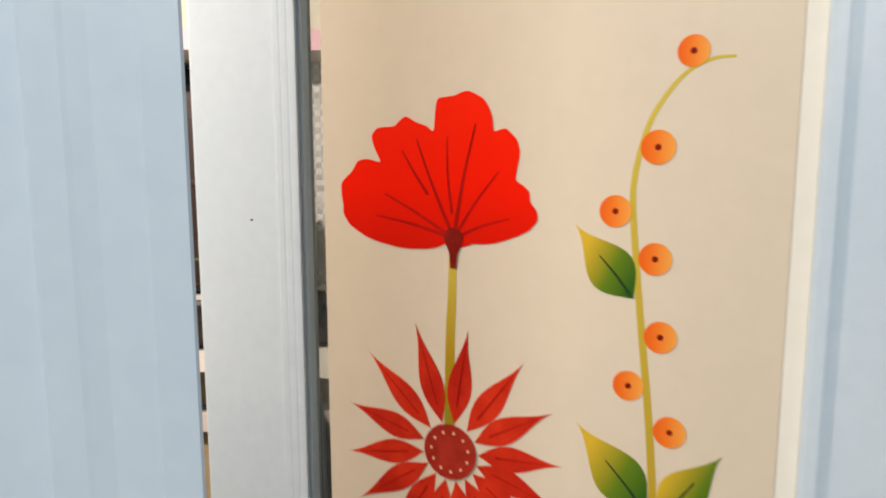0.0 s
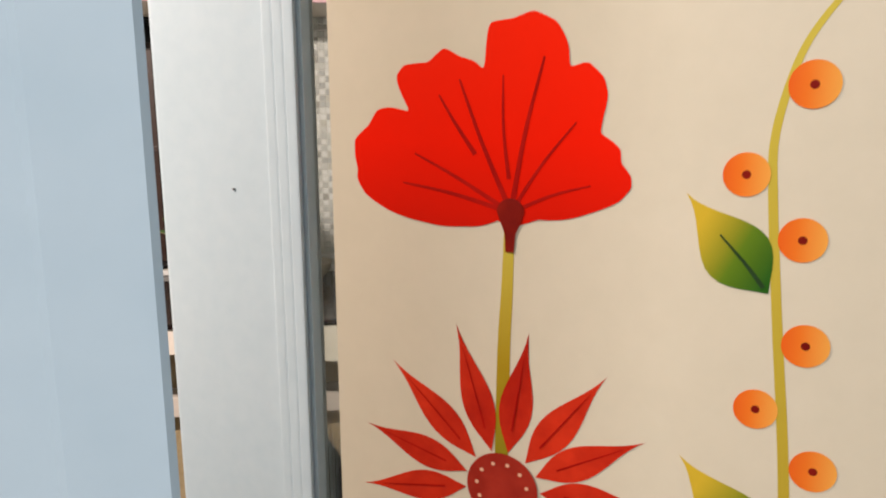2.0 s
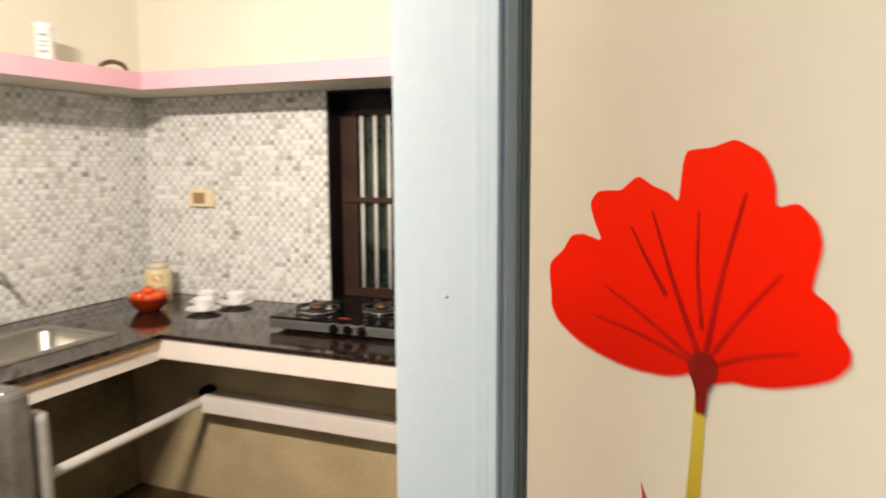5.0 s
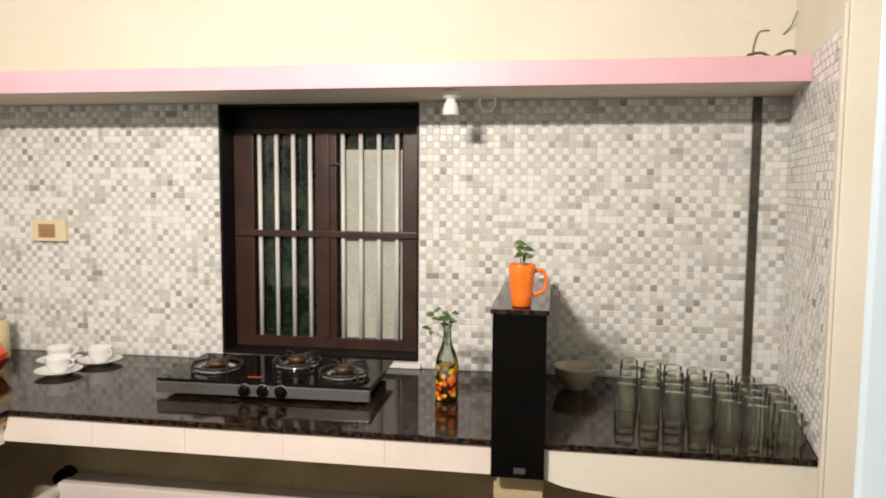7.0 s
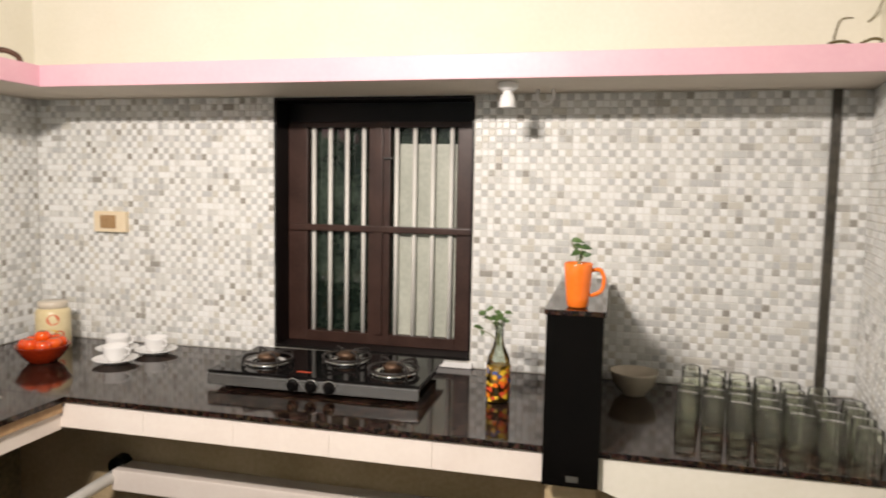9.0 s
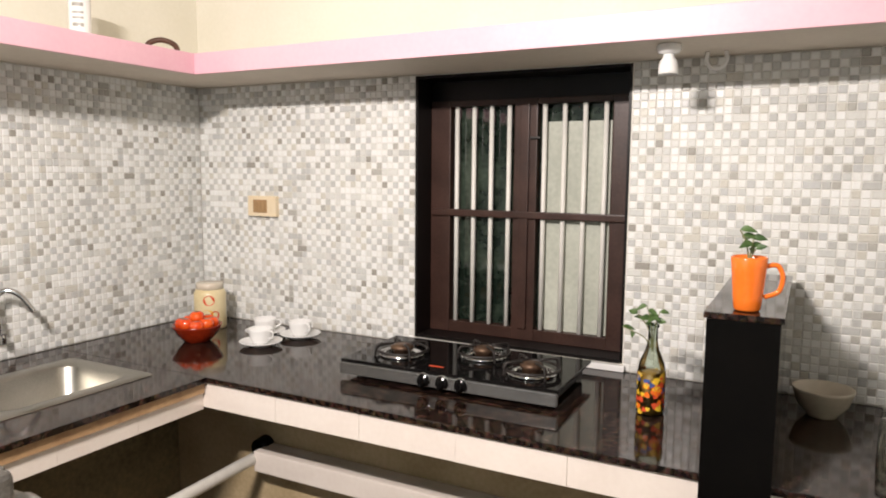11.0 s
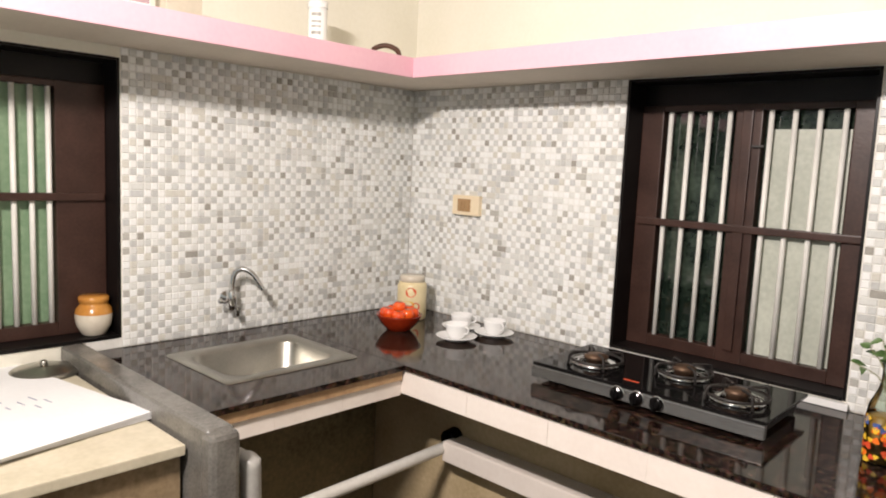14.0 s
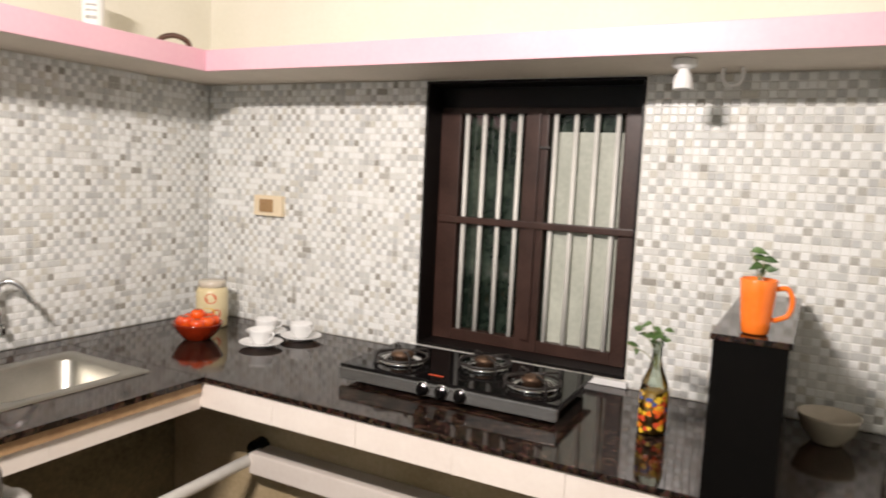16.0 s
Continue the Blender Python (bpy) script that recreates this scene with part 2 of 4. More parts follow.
M["tomato"] = surface("ripe_tomato_skin", (0.70, 0.05, 0.006), (0.84, 0.13, 0.012), 12, 0.15, bump=0.0, coat=0.3)
M["redglass"] = surface("red_glazed_bowl", (0.16, 0.010, 0.003), (0.28, 0.026, 0.005), 12, 0.12, bump=0.0)
M["jar"] = surface("yellowish_plastic_jar", (0.70, 0.58, 0.32), (0.80, 0.70, 0.45), 6, 0.3, bump=0.0)
M["red"] = surface("red_print", (0.62, 0.06, 0.02), (0.75, 0.12, 0.04), 20, 0.4, bump=0.0)
M["yellow"] = surface("yellow_print", (0.80, 0.46, 0.02), (0.85, 0.58, 0.05), 20, 0.4, bump=0.0)
M["bluep"] = surface("blue_print", (0.05, 0.09, 0.28), (0.09, 0.14, 0.38), 20, 0.4, bump=0.0)
M["darkp"] = surface("dark_print", (0.02, 0.008, 0.006), (0.05, 0.02, 0.012), 20, 0.4, bump=0.0)
M["glass"] = glass_material("clear_glass", (0.96, 0.98, 0.97))
M["tumblerglass"] = glass_material("hazy_tumbler_glass", (0.97, 0.985, 0.93), 0.99, 0.026, 1.22)
M["bottleglass"] = glass_material("greenish_bottle_glass", (0.86, 0.92, 0.84), 0.88)
M["film"] = surface("frosted_cream_film", (0.655, 0.565, 0.425), (0.70, 0.60, 0.455), 1.6, 0.25, bump=0.0, coat=0.2)
M["paper"] = surface("white_paper", (0.80, 0.80, 0.80), (0.86, 0.86, 0.86), 5, 0.7, bump=0.05)
M["tabletop"] = surface("cream_stone_top", (0.50, 0.45, 0.33), (0.64, 0.58, 0.45), 9, 0.35, bump=0.06)
M["browntile"] = surface("brown_marble_cladding", (0.16, 0.11, 0.06), (0.34, 0.25, 0.15), 6, 0.25, bump=0.04)
M["rawedge"] = surface("raw_brown_edge", (0.34, 0.20, 0.10), (0.52, 0.34, 0.18), 14, 0.6, bump=0.15)
M["switch"] = surface("ivory_plastic", (0.80, 0.66, 0.44), (0.84, 0.72, 0.52), 8, 0.35, bump=0.0)
M["socket"] = surface("brown_switch_plate", (0.34, 0.20, 0.09), (0.42, 0.27, 0.13), 12, 0.35, bump=0.0)
M["ochre"] = surface("ochre_salt_glaze", (0.42, 0.17, 0.03), (0.58, 0.28, 0.06), 10, 0.2, bump=0.02)
M["saltglaze"] = surface("cream_salt_glaze", (0.60, 0.53, 0.42), (0.72, 0.66, 0.55), 10, 0.2, bump=0.02)
M["wire"] = surface("dark_olive_wire", (0.09, 0.07, 0.025), (0.17, 0.13, 0.05), 20, 0.6, bump=0.0)
M["mauve"] = surface("mauve_print", (0.40, 0.27, 0.31), (0.50, 0.36, 0.40), 20, 0.4, bump=0.0)
M["brown"] = surface("dark_brown_plastic", (0.06, 0.025, 0.015), (0.11, 0.05, 0.03), 20, 0.4, bump=0.0)
M["poppy"] = ramp_material("red_poppy_print", [(0.0, (0.62, 0.010, 0.003)), (0.45, (0.86, 0.012, 0.002)), (1.0, (0.90, 0.018, 0.003))], "Z", coat=0.0, rough=0.5, spec=0.03)
M["veinline"] = surface("deep_red_print", (0.34, 0.006, 0.004), (0.46, 0.010, 0.006), 30, 0.4, bump=0.0, spec=0.05)
M["vein"] = surface("dark_red_print", (0.16, 0.006, 0.004), (0.26, 0.012, 0.006), 30, 0.3, bump=0.0, spec=0.12)
M["petal"] = surface("brick_red_petal_print", (0.44, 0.014, 0.005), (0.68, 0.035, 0.010), 14, 0.35, bump=0.0, spec=0.12)
M["disc"] = surface("maroon_disc_print", (0.30, 0.018, 0.010), (0.44, 0.035, 0.018), 40, 0.3, bump=0.0, spec=0.12)
M["paleprint"] = surface("peach_print", (0.80, 0.40, 0.25), (0.84, 0.48, 0.30), 20, 0.3, bump=0.0)
M["vine"] = ramp_material("olive_vine_print", [(0.0, (0.22, 0.20, 0.012)), (0.5, (0.40, 0.25, 0.012)), (1.0, (0.58, 0.44, 0.06))], "Z", coat=0.0)
M["berry"] = ramp_material("orange_berry_print", [(0.0, (0.78, 0.11, 0.012)), (0.4, (0.82, 0.17, 0.018)), (1.0, (0.84, 0.34, 0.06))], "X", coat=0.0)
M["leafprint"] = ramp_material("green_yellow_leaf_print", [(0.12, (0.022, 0.10, 0.010)), (0.5, (0.11, 0.19, 0.012)), (1.0, (0.62, 0.40, 0.03))], "XZ", coat=0.0)
M["darkleaf"] = surface("dark_green_print", (0.01, 0.03, 0.006), (0.02, 0.05, 0.01), 20, 0.3, bump=0.0)


# ---------------------------------------------------------------- builders
def finish(name, bm, material, smooth=False):
    me = bpy.data.meshes.new(name)
    bmesh.ops.recalc_face_normals(bm, faces=bm.faces[:])
    bm.to_mesh(me)
    bm.free()
    for mat in material if isinstance(material, (list, tuple)) else [material]:
        me.materials.append(mat)
    if smooth:
        for f in me.polygons:
            f.use_smooth = True
    return new(name, me)


def part(name, bm, material, parent, label="", smooth=False):
    ob = finish(name, bm, material, smooth)
    ob.parent = parent
    if label:
        ob["label"] = label
    return ob


def thing(name, at, label, category, group="", kind="", turn=0):
    ob = new(name)
    ob.matrix_world = pose(at[0], at[1], at[2], 0, 0, turn)
    ob.empty_display_size = 0.05
    return tagged(ob, label, category, group, kind)


def box(bm, x0, x1, y0, y1, z0, z1, bevel=0.0, seg=2):
    r = bmesh.ops.create_cube(bm, size=1.0, matrix=Matrix.LocRotScale(((x0 + x1) / 2, (y0 + y1) / 2, (z0 + z1) / 2), None, (abs(x1 - x0), abs(y1 - y0), abs(z1 - z0))))
    if bevel:
        vs = set(r["verts"])
        es = [e for e in bm.edges if e.verts[0] in vs and e.verts[1] in vs]
        bmesh.ops.bevel(bm, geom=es, offset=bevel, segments=seg, affect="EDGES", profile=0.7)
    return bm


def boxm(*a, **k):
    return box(bmesh.new(), *a, **k)


def lathe(bm, profile, n=32, at=(0, 0, 0), arc=None):
    """Turns (radius, height) pairs about the upright axis."""
    rings = []
    for r, z in profile:
        if r < 1e-5:
            rings.append([bm.verts.new((at[0], at[1], at[2] + z))])
        else:
            rings.append([bm.verts.new((at[0] + r * math.cos(2 * math.pi * i / n), at[1] + r * math.sin(2 * math.pi * i / n), at[2] + z)) for i in range(n)])
    for a, b in zip(rings, rings[1:]):
        for i in range(n):
            j = (i + 1) % n
            if len(a) == 1 and len(b) == 1:
                continue
            if len(a) == 1:
                bm.faces.new((a[0], b[i], b[j]))
            elif len(b) == 1:
                bm.faces.new((a[i], a[j], b[0]))
            else:
                bm.faces.new((a[i], a[j], b[j], b[i]))
    return bm


def smooth_path(pts, steps=6):
    pts = [Vector(p) for p in pts]
    out = []
    for i in range(len(pts) - 1):
        p0, p1, p2, p3 = pts[max(i - 1, 0)], pts[i], pts[i + 1], pts[min(i + 2, len(pts) - 1)]
        for k in range(steps):
            t = k / steps
            out.append(0.5 * ((2 * p1) + (p2 - p0) * t + (2 * p0 - 5 * p1 + 4 * p2 - p3) * t * t + (3 * p1 - p0 - 3 * p2 + p3) * t ** 3))
    out.append(pts[-1])
    return out


def tube(bm, pts, r, n=10, taper=None, steps=6):
    path = smooth_path(pts, steps)
    rings = []
    up = Vector((0.12, 0.31, 0.94))
    for i, p in enumerate(path):
        d = (path[min(i + 1, len(path) - 1)] - path[max(i - 1, 0)]).normalized()
        s = d.cross(up).normalized()
        u = s.cross(d).normalized()
        f = i / (len(path) - 1)
        rr = r if taper is None else r + (taper - r) * f
        rings.append([bm.verts.new(p + rr * (math.cos(2 * math.pi * k / n) * s + math.sin(2 * math.pi * k / n) * u)) for k in range(n)])
    for a, b in zip(rings, rings[1:]):
        for k in range(n):
            bm.faces.new((a[k], a[(k + 1) % n], b[(k + 1) % n], b[k]))
    bm.faces.new(rings[0])
    bm.faces.new(rings[-1])
    return bm


def ring(bm, at, r, thick, n=28, k=8, flat=1.0, tilt=None):
    rows = []
    for i in range(n):
        a = 2 * math.pi * i / n
        row = []
        for j in range(k):
            b = 2 * math.pi * j / k
            v = Vector(((r + thick * math.cos(b)) * math.cos(a), (r + thick * math.cos(b)) * math.sin(a), thick * flat * math.sin(b)))
            if tilt is not None:
                v = tilt @ v
            row.append(bm.verts.new(Vector(at) + v))
        rows.append(row)
    for i in range(n):
        for j in range(k):
            bm.faces.new((rows[i][j], rows[(i + 1) % n][j], rows[(i + 1) % n][(j + 1) % k], rows[i][(j + 1) % k]))
    return bm


def ball(bm, at, r, sz=1.0, u=16, v=10):
    bmesh.ops.create_uvsphere(bm, u_segments=u, v_segments=v, radius=r, matrix=Matrix.LocRotScale(at, None, (1, 1, sz)))
    return bm


def leaf_shape(bm, at, direction, length, width, curl=0.3, normal=(0, -0.4, 1)):
    """A pointed leaf with a raised midrib fold."""
    d = Vector(direction).normalized()
    s = d.cross(Vector(normal)).normalized()
    u = s.cross(d).normalized()
    mid, lft, rgt = [], [], []
    n = 8
    for i in range(n + 1):
        f = i / n
        w = width * math.sin(math.pi * f ** 0.8) * 0.5
        c = Vector(at) + d * (length * f) - Vector((0, 0, 1)) * (curl * length * f * f)
        mid.append(bm.verts.new(c))
        lft.append(bm.verts.new(c + s * w + u * w * 0.3))
        rgt.append(bm.verts.new(c - s * w + u * w * 0.3))
    for i in range(n):
        bm.faces.new((mid[i], mid[i + 1], lft[i + 1], lft[i]))
        bm.faces.new((mid[i + 1], mid[i], rgt[i], rgt[i + 1]))
    return bm


def structure(name, bm, material, label, category="wall", smooth=False):
    return tagged(finish(name, bm, material, smooth), label, category, kind="structure")


# ---------------------------------------------------------------- the setting
LW0, LW1, LZ0, LZ1 = -2.20, -1.38, 0.915, 1.875      # window in the left wall
BW0, BW1, BZ0, BZ1 = 1.133, 1.945, 0.905, 1.908      # window in the back wall
T = 0.22

bm = bmesh.new()
box(bm, -T, BW0, 0, T, 0, CEIL)
box(bm, BW1, XR + 0.3, 0, T, 0, CEIL)
box(bm, BW0, BW1, 0, T, 0, BZ0)
box(bm, BW0, BW1, 0, T, BZ1, CEIL)
wall_back = structure("wall_back", bm, M["cream"], "cream painted kitchen wall above the mosaic")
bm = bmesh.new()
box(bm, -T, 0, LW1, 0, 0, CEIL)
box(bm, -T, 0, YD0, LW0, 0, CEIL)
box(bm, -T, 0, LW0, LW1, 0, LZ0)
box(bm, -T, 0, LW0, LW1, LZ1, CEIL)
wall_left = structure("wall_left", bm, M["cream"], "cream painted side wall with a window")
wall_niche = structure("wall_niche", boxm(0, 0.16, -0.80, 0.02, 0, CEIL - 0.002, bevel=0.006), M["cream"], "cream wall pier ending the cooking niche")
wall_niche.matrix_world = pose(XR, 0, 0, 0, 0, SKEW)
structure("wall_right", boxm(3.46, 3.60, YD1, 0.0, 0, CEIL), M["cream"], "cream painted kitchen side wall")
bm = bmesh.new()
box(bm, -T, DOORX0, YD0, YD1, 0, CEIL)
box(bm, DOORX1, 4.6, YD0, YD1, 0, CEIL)
box(bm, DOORX0, DOORX1, YD0 + 0.001, YD1 - 0.001, 2.139, CEIL)
structure("wall_door", bm, M["bluewall"], "pale blue painted wall with the kitchen doorway")
structure("floor", boxm(-T, 3.6, YD0, T, -0.10, 0), M["floor"], "dark brown polished stone kitchen floor", "floor")
structure("floor_hall", boxm(-T, 4.6, -5.4, YD0, -0.10, 0), M["hallfloor"], "beige tiled hall floor", "floor")
structure("ceiling", boxm(-T, 4.6, -5.4, T, CEIL, CEIL + 0.1), M["ceiling"], "plain painted ceiling, its colour lowered to lessen bounced light", "ceiling")
structure("wall_hall_back", boxm(-T, 4.6, -5.5, -5.4, 0, CEIL), M["bluewall"], "pale blue painted hall wall")
structure("wall_hall_left", boxm(-T - 0.1, -T, -5.4, YD0, 0, CEIL), M["bluewall"], "pale blue painted hall wall")
structure("wall_hall_right", boxm(4.6, 4.7, -5.4, YD0, 0, CEIL), M["bluewall"], "pale blue painted hall wall")
# night outside the windows
structure("backdrop_back", boxm(0.3, 2.9, 1.0, 1.05, 0.0, 2.8), M["pane"], "dark night garden behind the window", "backdrop")
structure("backdrop_left", boxm(-1.05, -1.0, -3.0, -0.4, 0.0, 2.8), M["pane"], "dark night garden behind the window", "backdrop")

# door frame: a stepped moulding on the hall side, its inner side splayed
def frame_post(x, side, z1):
    """An upright of the frame; side -1 reaches to the left of its inner edge, +1 to the right."""
    prof = [(0.0, 0.0), (0.0010, -0.0012), (0.0165, -0.0012), (0.0182, -0.0004), (0.0365, 0.0012), (0.0450, 0.0003), (0.0475, -0.0002), (0.0610, -0.0002), (0.0625, 0.0008),
            (0.0640, 0.0130), (0.130, 0.0130), (0.130, 0.076), (0.082, 0.076)]
    b = bmesh.new()
    lo = [b.verts.new((x + side * u, JY + v, 0.001)) for u, v in prof]
    hi = [b.verts.new((x + side * u, JY + v, z1)) for u, v in prof]
    for k in range(len(prof)):
        m = (k + 1) % len(prof)
        b.faces.new((lo[k], lo[m], hi[m], hi[k]))
    b.faces.new(lo)
    b.faces.new(hi)
    return b


FRAME = "pale blue painted wooden door frame with stepped moulding"
tagged(finish("door_frame", frame_post(JX, -1, 2.06), M["blue"]), FRAME, "door frame", kind="structure")
tagged(finish("door_frame", frame_post(DOORX1 - 0.10, 1, 2.06), M["blue"]), FRAME, "door frame", kind="structure")
tagged(finish("door_frame", boxm(JX - 0.125, DOORX1 + 0.03, JY - 0.002, YD1 - 0.004, 2.061, 2.14, bevel=0.004), M["blue"]), "pale blue painted wooden head of the door frame", "door frame", kind="structure")

# loft shelf: L-shaped slab, pink edge, dull underside
bm = bmesh.new()
box(bm, 0.002, SHD - 0.012, -2.70, -0.002, SH0, SH1)
box(bm, SHD - 0.012, XR - 0.002, -SHD + 0.012, -0.002, SH0, SH1)
loft = tagged(finish("loft_shelf", bm, M["under"]), "concrete loft shelf with a pink painted edge", "shelf", kind="structure")
part("edge", boxm(SHD - 0.012, XR - 0.002, -SHD, -SHD + 0.012, SH0 - 0.003, SH1 + 0.002, bevel=0.003), M["pink"], loft, "pink painted shelf edge")
part("edge", boxm(SHD - 0.012, SHD, -2.70, -SHD, SH0 - 0.003, SH1 + 0.002, bevel=0.003), M["pink"], loft, "pink painted shelf edge")

# ---------------------------------------------------------------- worktop
SK = (0.20, 0.595, -1.305, -0.815)       # sink cut-out
bm = bmesh.new()
box(bm, 0.003, XR - 0.003, -DB, -0.003, H - 0.018, H, bevel=0.004)
worktop = tagged(finish("worktop", bm, M["granite"]), "polished black granite worktop over the back run", "worktop", kind="structure")
bm = bmesh.new()
gx, gy = (0.003, SK[0], SK[1], DL), (-1.50, SK[2], SK[3], -DB - 0.001)
gv = [[bm.verts.new((x, y, H)) for y in gy] for x in gx]
for p in range(3):
    for q in range(3):
        if (p, q) != (1, 1):
            bm.faces.new((gv[p][q], gv[p + 1][q], gv[p + 1][q + 1], gv[p][q + 1]))
ex = bmesh.ops.extrude_face_region(bm, geom=bm.faces[:])
for v in ex["geom"]:
    if isinstance(v, bmesh.types.BMVert):
        v.co.z -= 0.018
tagged(finish("worktop", bm, M["granite"]), "polished black granite worktop round the sink", "worktop", kind="structure")


def fascia_run(name, along, a, b, face, z0, z1, pieces, label):
    root = thing(name, (0, 0, 0), label, "fascia", kind="structure")
    w = (b - a) / pieces
    for i in range(pieces):
        s, e = a + i * w + 0.0004, a + (i + 1) * w - 0.0004
        d = 0.0005 * ((i * 7) % 3)
        if along == "x":
            part("tile", boxm(s, e, face + d, face + 0.022, z0, z1, bevel=0.0008), M["fascia"], root)
        else:
            part("tile", boxm(face - 0.022, face - d, s, e, z0, z1, bevel=0.0008), M["fascia"], root)
    return root


fascia_run("fascia_back", "x", DL - 0.03, 2.296, -DB + 0.010, 0.776, H - 0.019, 5, "pinkish white marble tiles under the worktop edge")
fascia_run("fascia_left", "y", -1.50, -DB + 0.010, DL - 0.022, 0.768, 0.824, 3, "pinkish white marble tiles under the sink run")
structure("fascia_board", boxm(DL - 0.04, DL - 0.012, -1.50, -DB + 0.004, 0.826, H - 0.019), M["rawedge"], "brown rough edge under the sink worktop", "fascia")
# plain cream front to the right of the black divider, with a shallow arch
bm = bmesh.new()
xs = [2.44 + (XR - 2.444) * i / 16 for i in range(17)]
tops, lows = [], []
for yy in (-DB + 0.008, -DB + 0.10):
    tops.append([bm.verts.new((x, yy, H - 0.019)) for x in xs])
    lows.append([bm.verts.new((x, yy, 0.775 - 0.05 * math.sin(math.pi * (x - 2.44) / 0.9) ** 0.6 if x > 2.45 else 0.775)) for x in xs])
for i in range(16):
    bm.faces.new((tops[0][i], tops[0][i + 1], lows[0][i + 1], lows[0][i]))
    bm.faces.new((tops[1][i + 1], tops[1][i], lows[1][i], lows[1][i + 1]))
    bm.faces.new((lows[0][i], lows[0][i + 1], lows[1][i + 1], lows[1][i]))
    bm.faces.new((tops[0][i + 1], tops[0][i], tops[1][i], tops[1][i + 1]))
bm.faces.new((tops[0][0], lows[0][0], lows[1][0], tops[1][0]))
bm.faces.new((lows[0][16], tops[0][16], tops[1][16], lows[1][16]))
structure("fascia_plain", bm, M["cream"], "plain cream plastered front under the worktop", "fascia")

# under the worktops
structure("plinth_wall_back", boxm(0.0, XR, -0.40, -0.004, 0, 0.80), M["olive"], "stained olive plaster under the worktop", "wall")
structure("plinth_wall_left", boxm(0.004, 0.26, -1.50, -0.41, 0, 0.70), M["sinkshade"], "stained olive plaster under the sink, darkened for the shade there", "wall")
bm = bmesh.new()
box(bm, 0.745, XR - 0.12, -0.50, -0.402, 0.462, 0.538, bevel=0.006)
structure("ledge", bm, M["fascia"], "cream painted ledge under the worktop", "ledge")
structure("pier", boxm(2.30, 2.44, -DB + 0.05, -0.402, 0, H - 0.020), M["olive"], "plastered pier holding the worktop", "wall")
tb = bmesh.new()
tube(tb, [(0.735, -0.47, 0.505), (0.742, -0.85, 0.50), (0.75, -1.49, 0.495)], 0.021, 14)
pipe = tagged(finish("drain_pipe", tb, M["pvc"], True), "white plastic pipe under the sink worktop with an added black end ring", "pipe")
# black ring added where a dark hole shows at the pipe's wall end
cb = bmesh.new()
tube(cb, [(0.722, -0.403, 0.528), (0.724, -0.425, 0.527), (0.727, -0.45, 0.525)], 0.036, 18)
part("hole_ring", cb, M["blackstone"], pipe, "added black ring for the dark hole at the wall", True)

# ---------------------------------------------------------------- windows
def window(name, a, b, z0, z1, flip, label, wide=0.075):
    """Upright bars in a two-light wooden frame, in a black lined reveal; along x, facing -y."""
    root = thing(name, (0, 0, 0), label, "window", kind="structure")
    d = 0.10
    part("reveal", boxm(a - 0.001, a + 0.010, -0.006, T, z0, z1, bevel=0.001), M["reveal"], root, "black painted reveal")
    part("reveal", boxm(b - 0.010, b + 0.001, 0.0, T, z0, z1, bevel=0.001), M["reveal"], root)
    part("reveal", boxm(a + 0.010, b - 0.010, -0.003, T, z1 - 0.010, z1), M["reveal"], root)
    part("window_sill", boxm(a + 0.010, b - 0.010, -0.004, T, z0, z0 + 0.012), M["reveal"], root)
    a, b, z0, z1 = a + 0.011, b - 0.011, z0 + 0.013, z1 - 0.011
    m = (a + b) / 2
    part("head_panel", boxm(a, b, d + 0.012, d + 0.05, z1 - 0.075, z1), M["reveal"], root, "black painted panel over the frame")
    zt = z1 - 0.076
    fr = part("window_frame", boxm(a, a + 0.085, d, d + 0.05, z0, zt, bevel=0.004), M["wood"], root, "brown painted wooden frame")
    part("stile", boxm(b - wide, b, d, d + 0.05, z0, zt, bevel=0.004), M["wood"], root)
    part("mullion", boxm(m - 0.045, m + 0.045, d, d + 0.05, z0, zt, bevel=0.004), M["wood"], root)
    part("mullion_bead", boxm(m - 0.017, m + 0.017, d - 0.012, d, z0 + 0.045, zt - 0.022, bevel=0.003), M["wood"], root)
    for s, e in ((a + 0.085, m - 0.045), (m + 0.045, b - wide)):
        part("rail", boxm(s, e, d + 0.001, d + 0.05, z0, z0 + 0.045, bevel=0.003), M["wood"], root)
        part("rail", boxm(s, e, d + 0.001, d + 0.05, zt - 0.022, zt, bevel=0.003), M["wood"], root)
    part("cross_rail", boxm(a + 0.01, b - 0.01, d - 0.014, d - 0.002 + 0.02, z0 + 0.462, z0 + 0.488, bevel=0.004), M["wood"], root, "dark cross rail")
    zc = z0 + 0.475
    for k, (s, e) in enumerate(((a + 0.085, m - 0.045), (m + 0.045, b - wide))):
        n = 4
        for i in range(n):
            x = s + (e - s) * (0.09 + 0.82 * i / (n - 1))
            bb = bmesh.new()
            tube(bb, [(x, d + 0.012, z0 + 0.03), (x, d + 0.012, zt - 0.01)], 0.0092, 8, steps=1)
            part("bar", bb, M["bar"], root, "", True)
        pale = (k == 1) != flip
        part("pane", boxm(s, e, d + 0.040, d + 0.045, z0 + 0.04, zt - 0.02), M["pane"] if not flip else M["greenpane"], root)
        if pale and not flip:
            part("sheet", boxm(s + 0.012, e - 0.008, d + 0.030, d + 0.034, z0 + 0.045, zt - 0.085), M["sheet"], root, "pale film behind the bars")
    # small latch on the mullion
    lb = bmesh.new()
    box(lb, m + 0.02, m + 0.06, d - 0.016, d - 0.006, zc + 0.28, zc + 0.288, bevel=0.002)
    part("latch", lb, M["iron"], root)
    return root


